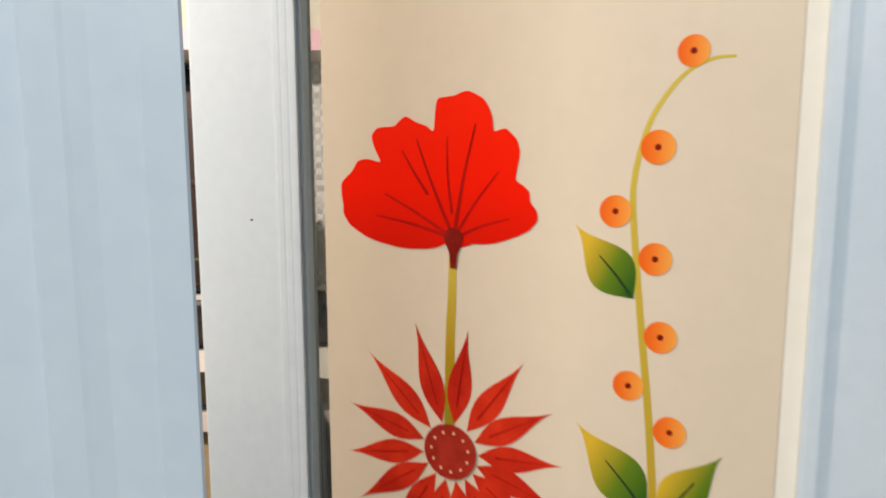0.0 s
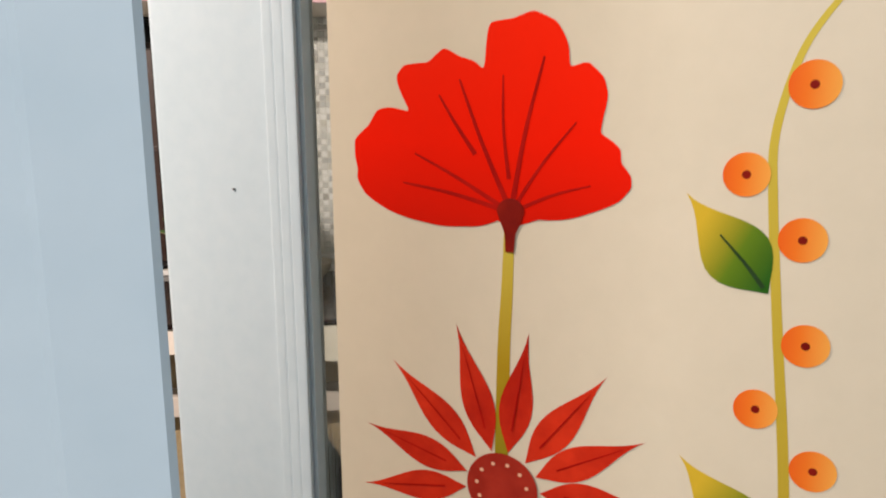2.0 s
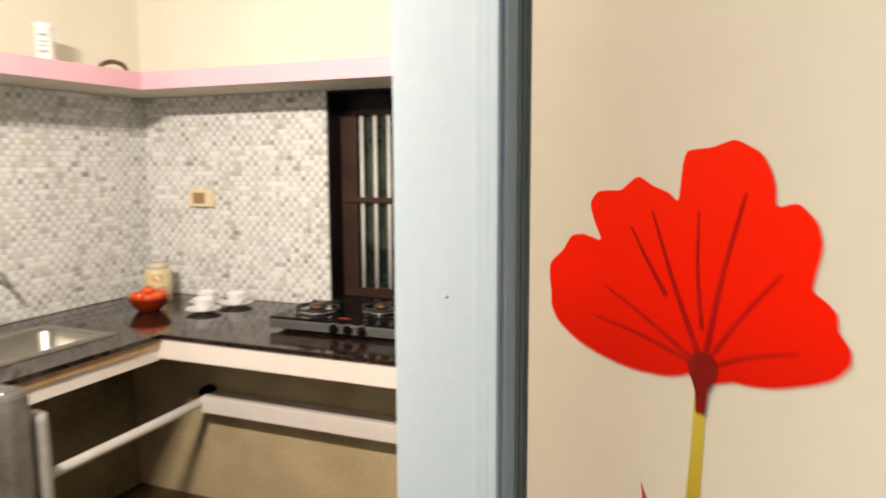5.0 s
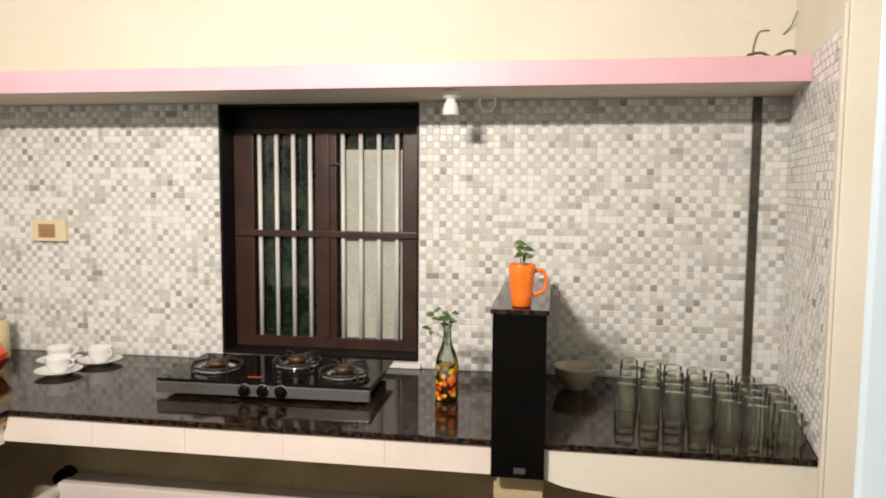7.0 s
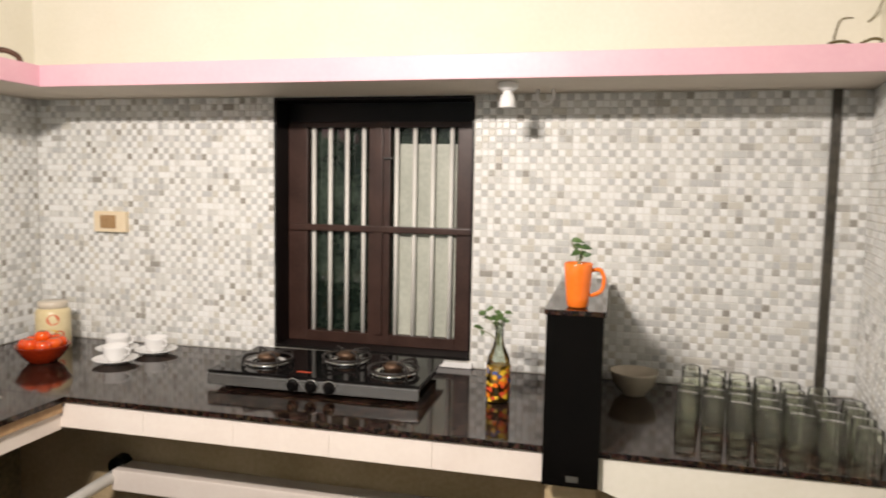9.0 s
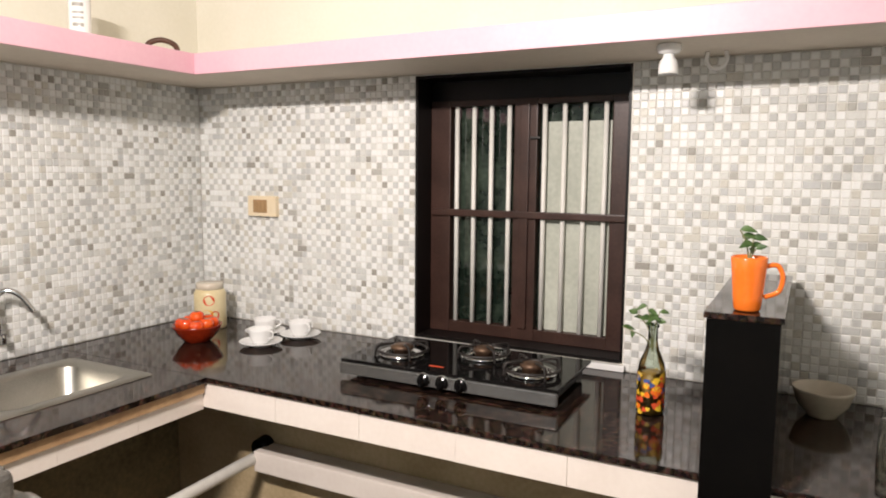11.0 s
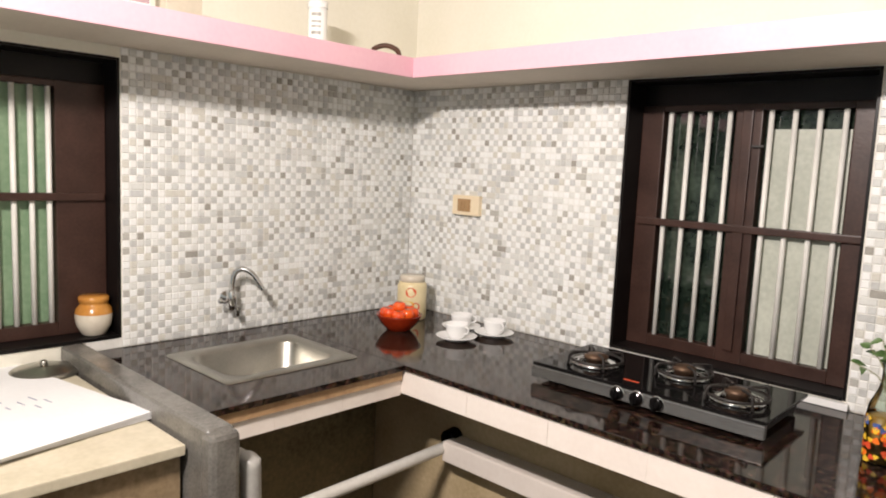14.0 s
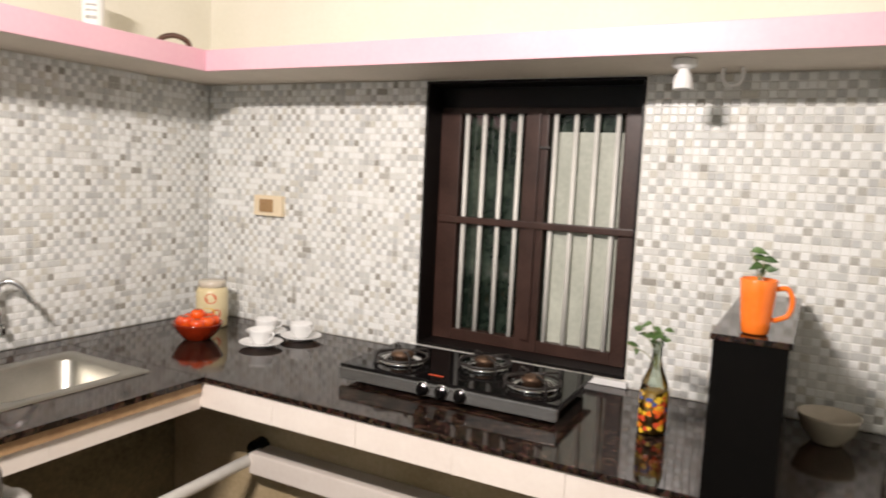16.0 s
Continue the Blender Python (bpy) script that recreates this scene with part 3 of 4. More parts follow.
win_b = window("window_1", BW0, BW1, BZ0, BZ1, False, "dark brown wooden kitchen window with white iron bars")
win_l = window("window_2", 0, LW1 - LW0, LZ0, LZ1, True, "dark brown wooden side window with white iron bars", 0.160)
win_l.matrix_world = pose(0, LW0, 0, 0, 0, 90)
structure("sill_strip", boxm(BW0 - 0.02, BW1 + 0.012, -0.026, -0.001, H + 0.001, BZ0 - 0.002, bevel=0.004), M["china"], "white tiled strip under the window", "sill")

# ---------------------------------------------------------------- the flowered door
door = thing("door_1", HINGE, "half open pale blue door with a flowered frosted pane", "door", kind="structure", turn=THETA)
U = 0.46                                    # from the print's axis to the hinge
GL, GR, GZ0, GZ1 = -0.172, 0.312, 0.30, 1.66  # pane


def dbox(u0, u1, y0, y1, z0, z1, bevel=0.003):
    return boxm(u0 - U, u1 - U, y0, y1, z0, z1, bevel=bevel)


part("stile", dbox(-0.333, GL - 0.034, 0, 0.036, 0.012 - DZ, 1.97, 0.004), M["blue"], door)
part("lip", dbox(GL - 0.034, GL, 0.0005, 0.0175, 0.012 - DZ, 1.97, 0.001), M["blue"], door)
part("stile", dbox(GR, U - 0.004, 0, 0.036, 0.012 - DZ, 1.97, 0.004), M["blue"], door)
part("rail", dbox(GL, GR, 0.001, 0.035, 0.012 - DZ, GZ0), M["blue"], door)
part("rail", dbox(GL, GR, 0.001, 0.035, GZ1, 1.97), M["blue"], door)
for k in range(3):
    o = 0.004 + 0.011 * k
    part("bead", dbox(GL - 0.0106 - o, GL - o, -0.003 - 0.001 * (2 - k), 0.0, GZ0, GZ1, 0.002), M["blue"], door)
part("bead", dbox(GR + 0.003, GR + 0.014, -0.005, 0.0, GZ0, GZ1, 0.002), M["blue"], door)
pane = part("pane", dbox(GL, GR, 0.012, 0.017, GZ0, GZ1, 0.0), M["glass"], door, "clear glass pane")
pane.visible_shadow = False
film = part("film", dbox(-0.153, 0.296, 0.0085, 0.0115, GZ0 + 0.02, GZ1 - 0.012, 0.0), M["film"], pane, "frosted cream film with printed flowers")
part("film_border", dbox(0.2965, 0.3118, 0.0085, 0.0115, GZ0 + 0.005, GZ1 - 0.005, 0.0), M["cream"], pane, "plain cream border of the film")
sp = bmesh.new()
ball(sp, (-0.248 - U, -0.0002, 1.367), 0.0016, 0.6, 8, 6)
part("knot", sp, M["darkp"], door)


def plate(outline, y, thick=0.0008):
    """A flat print, outline in (u, z)."""
    b = bmesh.new()
    f = b.faces.new([b.verts.new((u - U, y, z)) for u, z in outline])
    bmesh.ops.triangulate(b, faces=[f])
    r = bmesh.ops.extrude_face_region(b, geom=b.faces[:])
    for v in r["geom"]:
        if isinstance(v, bmesh.types.BMVert):
            v.co.y += thick
    return b


def fan(centre, outline, y):
    b = bmesh.new()
    c = b.verts.new((centre[0] - U, y, centre[1]))
    vs = [b.verts.new((u - U, y, z)) for u, z in outline]
    for i in range(len(vs)):
        b.faces.new((c, vs[i], vs[(i + 1) % len(vs)]))
    return b


def ribbon(points, w0, w1, y, steps=8):
    path = smooth_path([(u, 0, z) for u, z in points], steps)
    lft, rgt = [], []
    n = len(path)
    for i, p in enumerate(path):
        d = (path[min(i + 1, n - 1)] - path[max(i - 1, 0)]).normalized()
        s = Vector((-d.z, 0, d.x))
        w = (w0 + (w1 - w0) * i / (n - 1)) / 2
        lft.append(p + s * w)
        rgt.append(p - s * w)
    b = bmesh.new()
    a = [b.verts.new((p.x - U, y, p.z)) for p in lft]
    c = [b.verts.new((p.x - U, y, p.z)) for p in rgt]
    for i in range(n - 1):
        b.faces.new((a[i], a[i + 1], c[i + 1], c[i]))
    return b


def almond(tip, foot, width, belly=0.62, n=14):
    a, b2 = Vector((tip[0], tip[1])), Vector((foot[0], foot[1]))
    d = b2 - a
    s = Vector((-d.y, d.x)).normalized()
    one, two = [], []
    for i in range(n + 1):
        f = i / n
        w = width * 0.5 * math.sin(math.pi * f ** (math.log(0.5) / math.log(belly))) ** 1.15
        p = a + d * f
        one.append(p + s * w)
        two.append(p - s * w)
    return [(p.x, p.y) for p in one] + [(p.x, p.y) for p in reversed(two[1:-1])]


K1, K2, K3, K4 = 0.00825, 0.0079, 0.0076, 0.0073   # layers of ink, each a little nearer the eye
# poppy: one fan of five wavy petals, as reach by angle
REACH = [(-12, .022), (1.5, .057), (8, .079), (13.6, .0885), (18.5, .0900), (25.4, .0868), (31, .0905), (35.4, .0890), (42, .0855), (46, .0935), (50.5, .107), (55.5, .1145), (63, .1180),
         (68.3, .1090), (69.8, .1190), (72.3, .1265), (76.5, .1360), (84, .1415), (90, .1360), (97.8, .1355), (101.8, .1030), (104.7, .1115), (110, .1190), (114, .1300), (121.5, .1270),
         (129, .1380), (133.5, .1360), (137, .1190), (138, .1070), (142.3, .1250), (146, .1330), (152, .1335), (158.5, .1410), (164, .1365), (167.5, .1320), (171, .1315), (176, .1230),
         (182, .1020), (189, .0720), (199, .0395), (214, .012)]


def reach(a):
    for (a0, r0), (a1, r1) in zip(REACH, REACH[1:]):
        if a0 <= a <= a1:
            f = (a - a0) / (a1 - a0)
            return r0 + (r1 - r0) * f
    return 0.03


PX, PZ = 0.001, 1.359
out = [(PX + reach(a) * math.cos(radians(a)), PZ + reach(a) * math.sin(radians(a))) for a in [-12 + 226 * i / 300 for i in range(301)]]
for _ in range(2):   # soften the angles of the outline
    out = [out[0]] + [((p[0] + 2 * q[0] + r[0]) / 4, (p[1] + 2 * q[1] + r[1]) / 4) for p, q, r in zip(out, out[1:], out[2:])] + [out[-1]]
part("poppy_stem", ribbon([(0.000, 1.345), (-0.001, 1.30), (-0.003, 1.25), (-0.004, 1.14)], 0.0080, 0.0115, K1), M["vine"], film, "olive printed stem")
part("poppy", fan((PX, PZ), out + [(PX - 0.004, PZ - 0.010), (PX + 0.006, PZ - 0.010)], K2), M["poppy"], film, "large red printed poppy")
for a, r0, r1, w in [(152, .006, .088, .0026), (168, .006, .090, .0026), (113, .006, .104, .0028), (124, .050, .102, .0024), (94, .024, .098, .0020), (78, .006, .112, .0028),
                     (54, .006, .080, .0020), (20, .006, .062, .0020)]:
    c, s = math.cos(radians(a)), math.sin(radians(a))
    part("vein", ribbon([(PX + c * r0, PZ + s * r0), (PX + c * (r0 + r1) / 2 - 0.002 * s, PZ + s * (r0 + r1) / 2 + 0.002 * abs(c)), (PX + c * r1, PZ + s * r1)], w * 1.5, w * 0.5, K3), M["veinline"], film)
cup = [(PX + 0.0105 * math.cos(radians(a)), PZ + 0.010 * math.sin(radians(a))) for a in range(0, 181, 15)]
part("calyx", plate(cup + [(PX - 0.0075, PZ - 0.008), (PX - 0.0042, PZ - 0.016), (PX - 0.0034, PZ - 0.030), (PX + 0.0030, PZ - 0.030), (PX + 0.0042, PZ - 0.016), (PX + 0.0080, PZ - 0.008)], K4, 0.0002), M["vein"], film, "dark red printed calyx")

# daisy of pointed petals
DX, DZ = -0.003, 1.1385
for i, (a, r) in enumerate([(81.4, .131), (106.8, .136), (135.9, .134), (164.7, .126), (190.5, .128), (214, .134), (238, .130), (260, .125), (282, .122), (303, .120), (324, .118), (343, .118),
                            (4, .119), (29, .123), (53, .131)]):
    c, s = math.cos(radians(a)), math.sin(radians(a))
    part("petal", plate(almond((DX + c * r, DZ + s * r), (DX + c * 0.031, DZ + s * 0.031), 0.0265), K2 if i % 2 else K2 + 0.0002, 0.0001), M["petal"], film)
    part("petal_rib", ribbon([(DX + c * 0.05, DZ + s * 0.05), (DX + c * (0.05 + r) / 2, DZ + s * (0.05 + r) / 2), (DX + c * r * 0.86, DZ + s * r * 0.86)], 0.0016, 0.0005, K3), M["veinline"], film)
circ = [(DX + 0.0295 * math.cos(radians(a)), DZ + 0.0295 * math.sin(radians(a))) for a in range(0, 360, 10)]
part("daisy_disc", plate(circ, K4, 0.0002), M["disc"], film, "maroon printed disc")
for i in range(11):
    a = radians(i * 360 / 11 + 12)
    o = [(DX + 0.021 * math.cos(a) + 0.0017 * math.cos(b), DZ + 0.021 * math.sin(a) + 0.0017 * math.sin(b)) for b in [2 * math.pi * k / 8 for k in range(8)]]
    part("dot", plate(o, K4 - 0.0003, 0.0001), M["paleprint"], film)

# berry vine
part("vine", ribbon([(0.249, 1.517), (0.232, 1.516), (0.212, 1.506), (0.195, 1.486), (0.182, 1.460), (0.173, 1.418), (0.174, 1.380), (0.183, 1.293), (0.193, 1.205), (0.200, 1.114), (0.205, 0.98), (0.208, 0.80), (0.210, 0.50)], 0.0022, 0.0090, K1), M["vine"], film, "olive printed vine")
for i, (u, z, r) in enumerate([(.217, 1.523, .0145), (.192, 1.446, .0165), (.158, 1.391, .016), (.193, 1.351, .016), (.200, 1.283, .016), (.174, 1.236, .0155), (.211, 1.199, .016),
                               (.226, 1.05, .016), (.186, 0.99, .016), (.228, 0.92, .016)]):
    o = [(u + 0.88 * r * math.cos(radians(a)), z + 0.88 * r * math.sin(radians(a))) for a in range(0, 360, 10)]
    part("berry", plate(o, K2 - 0.0001, 0.0002), M["berry"], film)
    o = [(u + 0.0027 * math.cos(radians(a)), z + 0.0027 * math.sin(radians(a))) for a in range(0, 360, 24)]
    part("berry_eye", plate(o, K3, 0.0001), M["vein"], film)
for tip, foot, w in [((.1225, 1.378), (.176, 1.315), .043), ((.128, 1.194), (.194, 1.120), .048), ((.255, 1.186), (.204, 1.118), .040), ((.13, 0.92), (.20, 0.84), .046)]:
    part("leaf", plate(almond(tip, foot, w), K2, 0.0002), M["leafprint"], film)
    tx, tz = tip[0] - foot[0], tip[1] - foot[1]
    part("leaf_rib", ribbon([(foot[0] + tx * .06, foot[1] + tz * .06), (foot[0] + tx * .30 + .001, foot[1] + tz * .30), (foot[0] + tx * .58, foot[1] + tz * .58)], 0.0032, 0.0010, K3), M["darkleaf"], film)
for z in (0.30, 1.05, 1.80):
    hb = bmesh.new()
    tube(hb, [(-0.002, 0.0, z - 0.05), (-0.002, 0.0, z + 0.05)], 0.006, 10, steps=1)
    part("hinge", hb, M["steel"], door)

# ---------------------------------------------------------------- sink and tap
sink = thing("sink", (0, 0, H), "stainless steel sink set into the granite worktop", "sink")
bm = bmesh.new()


def rrect(x0, x1, y0, y1, r, z, n=5):
    pts = []
    for cx, cy, a0 in ((x1 - r, y1 - r, 0), (x0 + r, y1 - r, 90), (x0 + r, y0 + r, 180), (x1 - r, y0 + r, 270)):
        for i in range(n + 1):
            a = radians(a0 + 90 * i / n)
            pts.append((cx + r * math.cos(a), cy + r * math.sin(a), z))
    return pts


loops = [rrect(SK[0] - 0.012, SK[1] + 0.012, SK[2] - 0.012, SK[3] + 0.012, 0.02, 0.0012), rrect(SK[0] - 0.008, SK[1] + 0.008, SK[2] - 0.008, SK[3] + 0.008, 0.02, 0.005),
         rrect(SK[0] + 0.045, SK[1] - 0.040, SK[2] + 0.035, SK[3] - 0.035, 0.06, 0.003), rrect(SK[0] + 0.050, SK[1] - 0.045, SK[2] + 0.040, SK[3] - 0.040, 0.06, -0.006),
         rrect(SK[0] + 0.062, SK[1] - 0.058, SK[2] + 0.052, SK[3] - 0.052, 0.055, -0.15), rrect(SK[0] + 0.085, SK[1] - 0.08, SK[2] + 0.075, SK[3] - 0.075, 0.04, -0.172)]
vl = [[bm.verts.new(p) for p in lp] for lp in loops]
for a, b in zip(vl, vl[1:]):
    for i in range(len(a)):
        j = (i + 1) % len(a)
        bm.faces.new((a[i], a[j], b[j], b[i]))
bm.faces.new(vl[-1])
part("basin", bm, M["steel"], sink, "", True)
bm = bmesh.new()
lathe(bm, [(0.0, 0.004), (0.022, 0.004), (0.036, 0.002), (0.04, 0.0)], 24, ((SK[0] + SK[1]) / 2, (SK[2] + SK[3]) / 2, -0.171))
part("strainer", bm, M["chrome"], sink, "chrome strainer", True)

tap = thing("tap", (0, -0.985, 1.02), "chrome swan-neck tap fixed to the mosaic wall", "tap")
bm = bmesh.new()
lathe(bm, [(0.0, 0.0), (0.030, 0.0), (0.028, 0.008), (0.016, 0.012), (0.016, 0.055), (0.0, 0.056)], 24)
bmesh.ops.rotate(bm, verts=bm.verts[:], cent=(0, 0, 0), matrix=Matrix.Rotation(radians(90), 3, "Y"))
part("wall_flange", bm, M["chrome"], tap, "", True)
bm = bmesh.new()
lathe(bm, [(0.0, -0.055), (0.014, -0.052), (0.021, -0.03), (0.024, 0.0), (0.022, 0.03), (0.014, 0.045), (0.0, 0.05)], 24, (0.062, 0.0, 0))
part("body", bm, M["chrome"], tap, "", True)
bm = bmesh.new()
tube(bm, [(0.062, 0, 0.03), (0.064, 0.002, 0.085), (0.072, 0.014, 0.125), (0.094, 0.040, 0.138), (0.125, 0.072, 0.115), (0.150, 0.100, 0.060), (0.155, 0.105, 0.045)], 0.0135, 14, taper=0.0105)
part("spout", bm, M["chrome"], tap, "", True)
bm = bmesh.new()
tube(bm, [(0.062, -0.005, -0.005), (0.066, -0.040, -0.010), (0.070, -0.058, -0.004)], 0.009, 10)
ball(bm, (0.070, -0.060, -0.003), 0.013)
part("lever", bm, M["chrome"], tap, "", True)
bm = bmesh.new()
lathe(bm, [(0.0, -0.085), (0.009, -0.083), (0.011, -0.05), (0.011, -0.045)], 16, (0.066, 0.03, 0.0))
part("side_nozzle", bm, M["chrome"], tap, "", True)

tap.scale = (0.84, 0.84, 0.84)

# ---------------------------------------------------------------- cooker
hob = thing("gas_hob", (1.512, -0.33, H), "black glass three-burner gas hob on the worktop", "hob", turn=1.0)
part("body", boxm(-0.345, 0.345, -0.165, 0.165, 0.012, 0.052, bevel=0.004), M["iron"], hob)
part("glass_top", boxm(-0.368, 0.368, -0.182, 0.182, 0.0525, 0.0615, bevel=0.002), M["hobglass"], hob, "black glass top")
part("front_trim", boxm(-0.366, 0.366, -0.190, -0.168, 0.014, 0.0522, bevel=0.003), M["hobfront"], hob, "grey steel front trim")
for x in (-0.31, 0.31):
    for y in (-0.14, 0.14):
        b = bmesh.new()
        lathe(b, [(0.0, 0.0), (0.016, 0.0), (0.013, 0.018), (0.0, 0.0185)], 14, (x, y, 0))
        part("foot", b, M["iron"], hob)
for k, x in enumerate((-0.055, 0.008, 0.071)):
    b = bmesh.new()
    lathe(b, [(0.0, 0.0), (0.020, 0.0), (0.019, 0.010), (0.014, 0.013), (0.012, 0.024), (0.0, 0.025)], 20)
    box(b, -0.004, 0.004, -0.016, 0.016, 0.014, 0.030, bevel=0.002)
    bmesh.ops.rotate(b, verts=b.verts[:], cent=(0, 0, 0), matrix=Matrix.Rotation(radians(90), 3, "X"))
    bmesh.ops.translate(b, verts=b.verts[:], vec=(x, -0.190, 0.035))
    part("knob", b, M["hobglass"], hob, "black knob", False)
    rb = bmesh.new()
    ring(rb, (x, -0.191, 0.035), 0.021, 0.002, tilt=Matrix.Rotation(radians(90), 3, "X"))
    part("knob_ring", rb, M["chrome"], hob, "", True)
part("badge", boxm(-0.07, -0.02, -0.13, -0.12, 0.0617, 0.0622), M["red"], hob)
for (x, y, r) in ((-0.215, -0.045, 0.052), (0.04, 0.055, 0.047), (0.245, -0.055, 0.047)):
    b = bmesh.new()
    lathe(b, [(0.074, 0.0), (0.078, 0.004), (0.072, 0.009), (0.056, 0.006), (0.050, 0.001)], 36, (x, y, 0.062))
    part("drip_ring", b, M["chrome"], hob, "chrome drip ring", True)
    b = bmesh.new()
    lathe(b, [(0.0, 0.0), (0.030, 0.0), (0.030, 0.016), (r * 0.75, 0.020), (r * 0.75, 0.030), (0.020, 0.036), (0.0, 0.036)], 28, (x, y, 0.062))
    part("burner", b, M["burner"], hob, "brown brass burner", True)
    b = bmesh.new()
    ring(b, (x, y, 0.080), 0.085, 0.0045, 32, 8)
    for i in range(4):
        a = radians(45 + 90 * i)
        c, s = math.cos(a), math.sin(a)
        tube(b, [(x + c * 0.092, y + s * 0.092, 0.062), (x + c * 0.088, y + s * 0.088, 0.090), (x + c * 0.078, y + s * 0.078, 0.101), (x + c * 0.030, y + s * 0.030, 0.101)], 0.0042, 6, steps=3)
    part("pan_support", b, M["iron"], hob, "black iron pan support", True)

# ---------------------------------------------------------------- black stone divider with the mug
div = thing("divider", (2.37, -0.42, H), "black polished stone divider standing on the worktop", "divider")
part("front_slab", boxm(-0.074, 0.074, -0.345, -0.326, 0.782 - H, 0.362, bevel=0.003), M["blackstone"], div, "black stone front slab")
part("side_slab", boxm(-0.072, -0.055, -0.325, 0.345, 0.001, 0.358, bevel=0.002), M["granite"], div)
part("side_slab", boxm(0.055, 0.072, -0.325, 0.345, 0.001, 0.358, bevel=0.002), M["granite"], div)
part("back_slab", boxm(-0.054, 0.054, 0.325, 0.345, 0.001, 0.358, bevel=0.002), M["granite"], div)
part("top_slab", boxm(-0.080, 0.080, -0.350, 0.352, 0.362, 0.376, bevel=0.003), M["granite"], div, "polished granite top")
part("emblem", boxm(-0.010, 0.022, -0.3465, -0.3445, 0.796 - H, 0.812 - H, bevel=0.0008), M["steel"], div, "small dull metal emblem")

mug = thing("mug", (2.372, -0.71, H + 0.377), "orange ceramic mug holding a green cutting", "mug")
bm = bmesh.new()
lathe(bm, [(0.0, 0.0), (0.025, 0.0), (0.028, 0.004), (0.031, 0.03), (0.036, 0.09), (0.038, 0.116), (0.0365, 0.118), (0.034, 0.114), (0.030, 0.05), (0.026, 0.008), (0.0, 0.006)], 36)
part("cup", bm, M["orange"], mug, "", True)
bm = bmesh.new()
tube(bm, [(0.034, 0.006, 0.098), (0.056, 0.010, 0.100), (0.067, 0.012, 0.076), (0.060, 0.011, 0.044), (0.032, 0.006, 0.030)], 0.0055, 10)
part("handle", bm, M["orange"], mug, "", True)


def sprig(root, base, stems, seed):
    rnd = random.Random(seed)
    for k, (dx, dy, h, leaves) in enumerate(stems):
        b = bmesh.new()
        tip = Vector((base[0] + dx, base[1] + dy, base[2] + h))
        mid = Vector((base[0] + dx * 0.3, base[1] + dy * 0.3, base[2] + h * 0.6))
        tube(b, [base, mid, tip], 0.0022, 6, taper=0.0012)
        part("stem", b, M["stem"], root, "", True)
        for i in range(leaves):
            f = 0.55 + 0.45 * (i + 1) / leaves
            p = mid.lerp(tip, max(0.0, (f - 0.55) / 0.45))
            a = rnd.uniform(0, 6.28)
            b = bmesh.new()
            leaf_shape(b, p, (math.cos(a), math.sin(a) * 0.6, rnd.uniform(0.0, 0.7)), rnd.uniform(0.028, 0.042), rnd.uniform(0.014, 0.022), rnd.uniform(0.2, 0.6), (0.2, -0.7, 0.6))
            part("leaf", b, M["leaf"], root, "", True)


sprig(mug, (0, 0, 0.09), [(-0.022, 0.0, 0.085, 3), (0.006, 0.006, 0.065, 3), (0.012, -0.004, 0.045, 2)], 3)

# ---------------------------------------------------------------- painted bottle
bot = thing("bottle", (2.115, -0.385, H), "clear glass bottle painted with flowers, holding a cutting", "bottle")
bm = bmesh.new()
lathe(bm, [(0.0, 0.0), (0.034, 0.0), (0.037, 0.004), (0.038, 0.12), (0.034, 0.145), (0.018, 0.185), (0.013, 0.21), (0.013, 0.245), (0.016, 0.247), (0.016, 0.256), (0.012, 0.257)], 32)
part("glass_body", bm, M["bottleglass"], bot, "", True)
bm = bmesh.new()
lathe(bm, [(0.0, 0.003), (0.033, 0.003), (0.0345, 0.01), (0.0345, 0.118), (0.030, 0.120), (0.0, 0.120)], 28)
part("filling", bm, M["filling"], bot, "ochre filling", True)
rnd = random.Random(8)
for i in range(110):
    a = rnd.uniform(0, 2 * math.pi)
    z = rnd.uniform(0.010, 0.118)
    s = rnd.uniform(0.006, 0.011)
    b = bmesh.new()
    n = 9
    vs = []
    for k in range(n):
        t = 2 * math.pi * k / n
        rr = s * (1 + 0.25 * math.cos(3 * t + i))
        aa = a + rr * math.cos(t) / 0.0386
        vs.append(b.verts.new((0.0388 * math.cos(aa), 0.0388 * math.sin(aa), max(0.004, z + rr * math.sin(t)))))
    b.faces.new(vs)
    part("painted_flower", b, [M["yellow"], M["red"], M["orange"], M["yellow"], M["red"], M["bluep"], M["orange"], M["yellow"]][i % 8], bot)
sprig(bot, (0, 0, 0.18), [(-0.02, 0.0, 0.125, 4), (-0.085, -0.005, 0.06, 2), (0.014, 0.008, 0.11, 3), (-0.045, 0.0, 0.10, 3)], 5)

# ---------------------------------------------------------------- bowl, glasses, cups
bw = thing("bowl", (2.545, -0.17, H), "beige ceramic bowl standing behind the divider", "bowl")
bm = bmesh.new()
lathe(bm, [(0.0, 0.006), (0.034, 0.0), (0.038, 0.0), (0.040, 0.006), (0.066, 0.035), (0.078, 0.072), (0.080, 0.080), (0.077, 0.080), (0.062, 0.040), (0.036, 0.012), (0.0, 0.010)], 36)
part("shell", bm, M["beige"], bw, "", True)

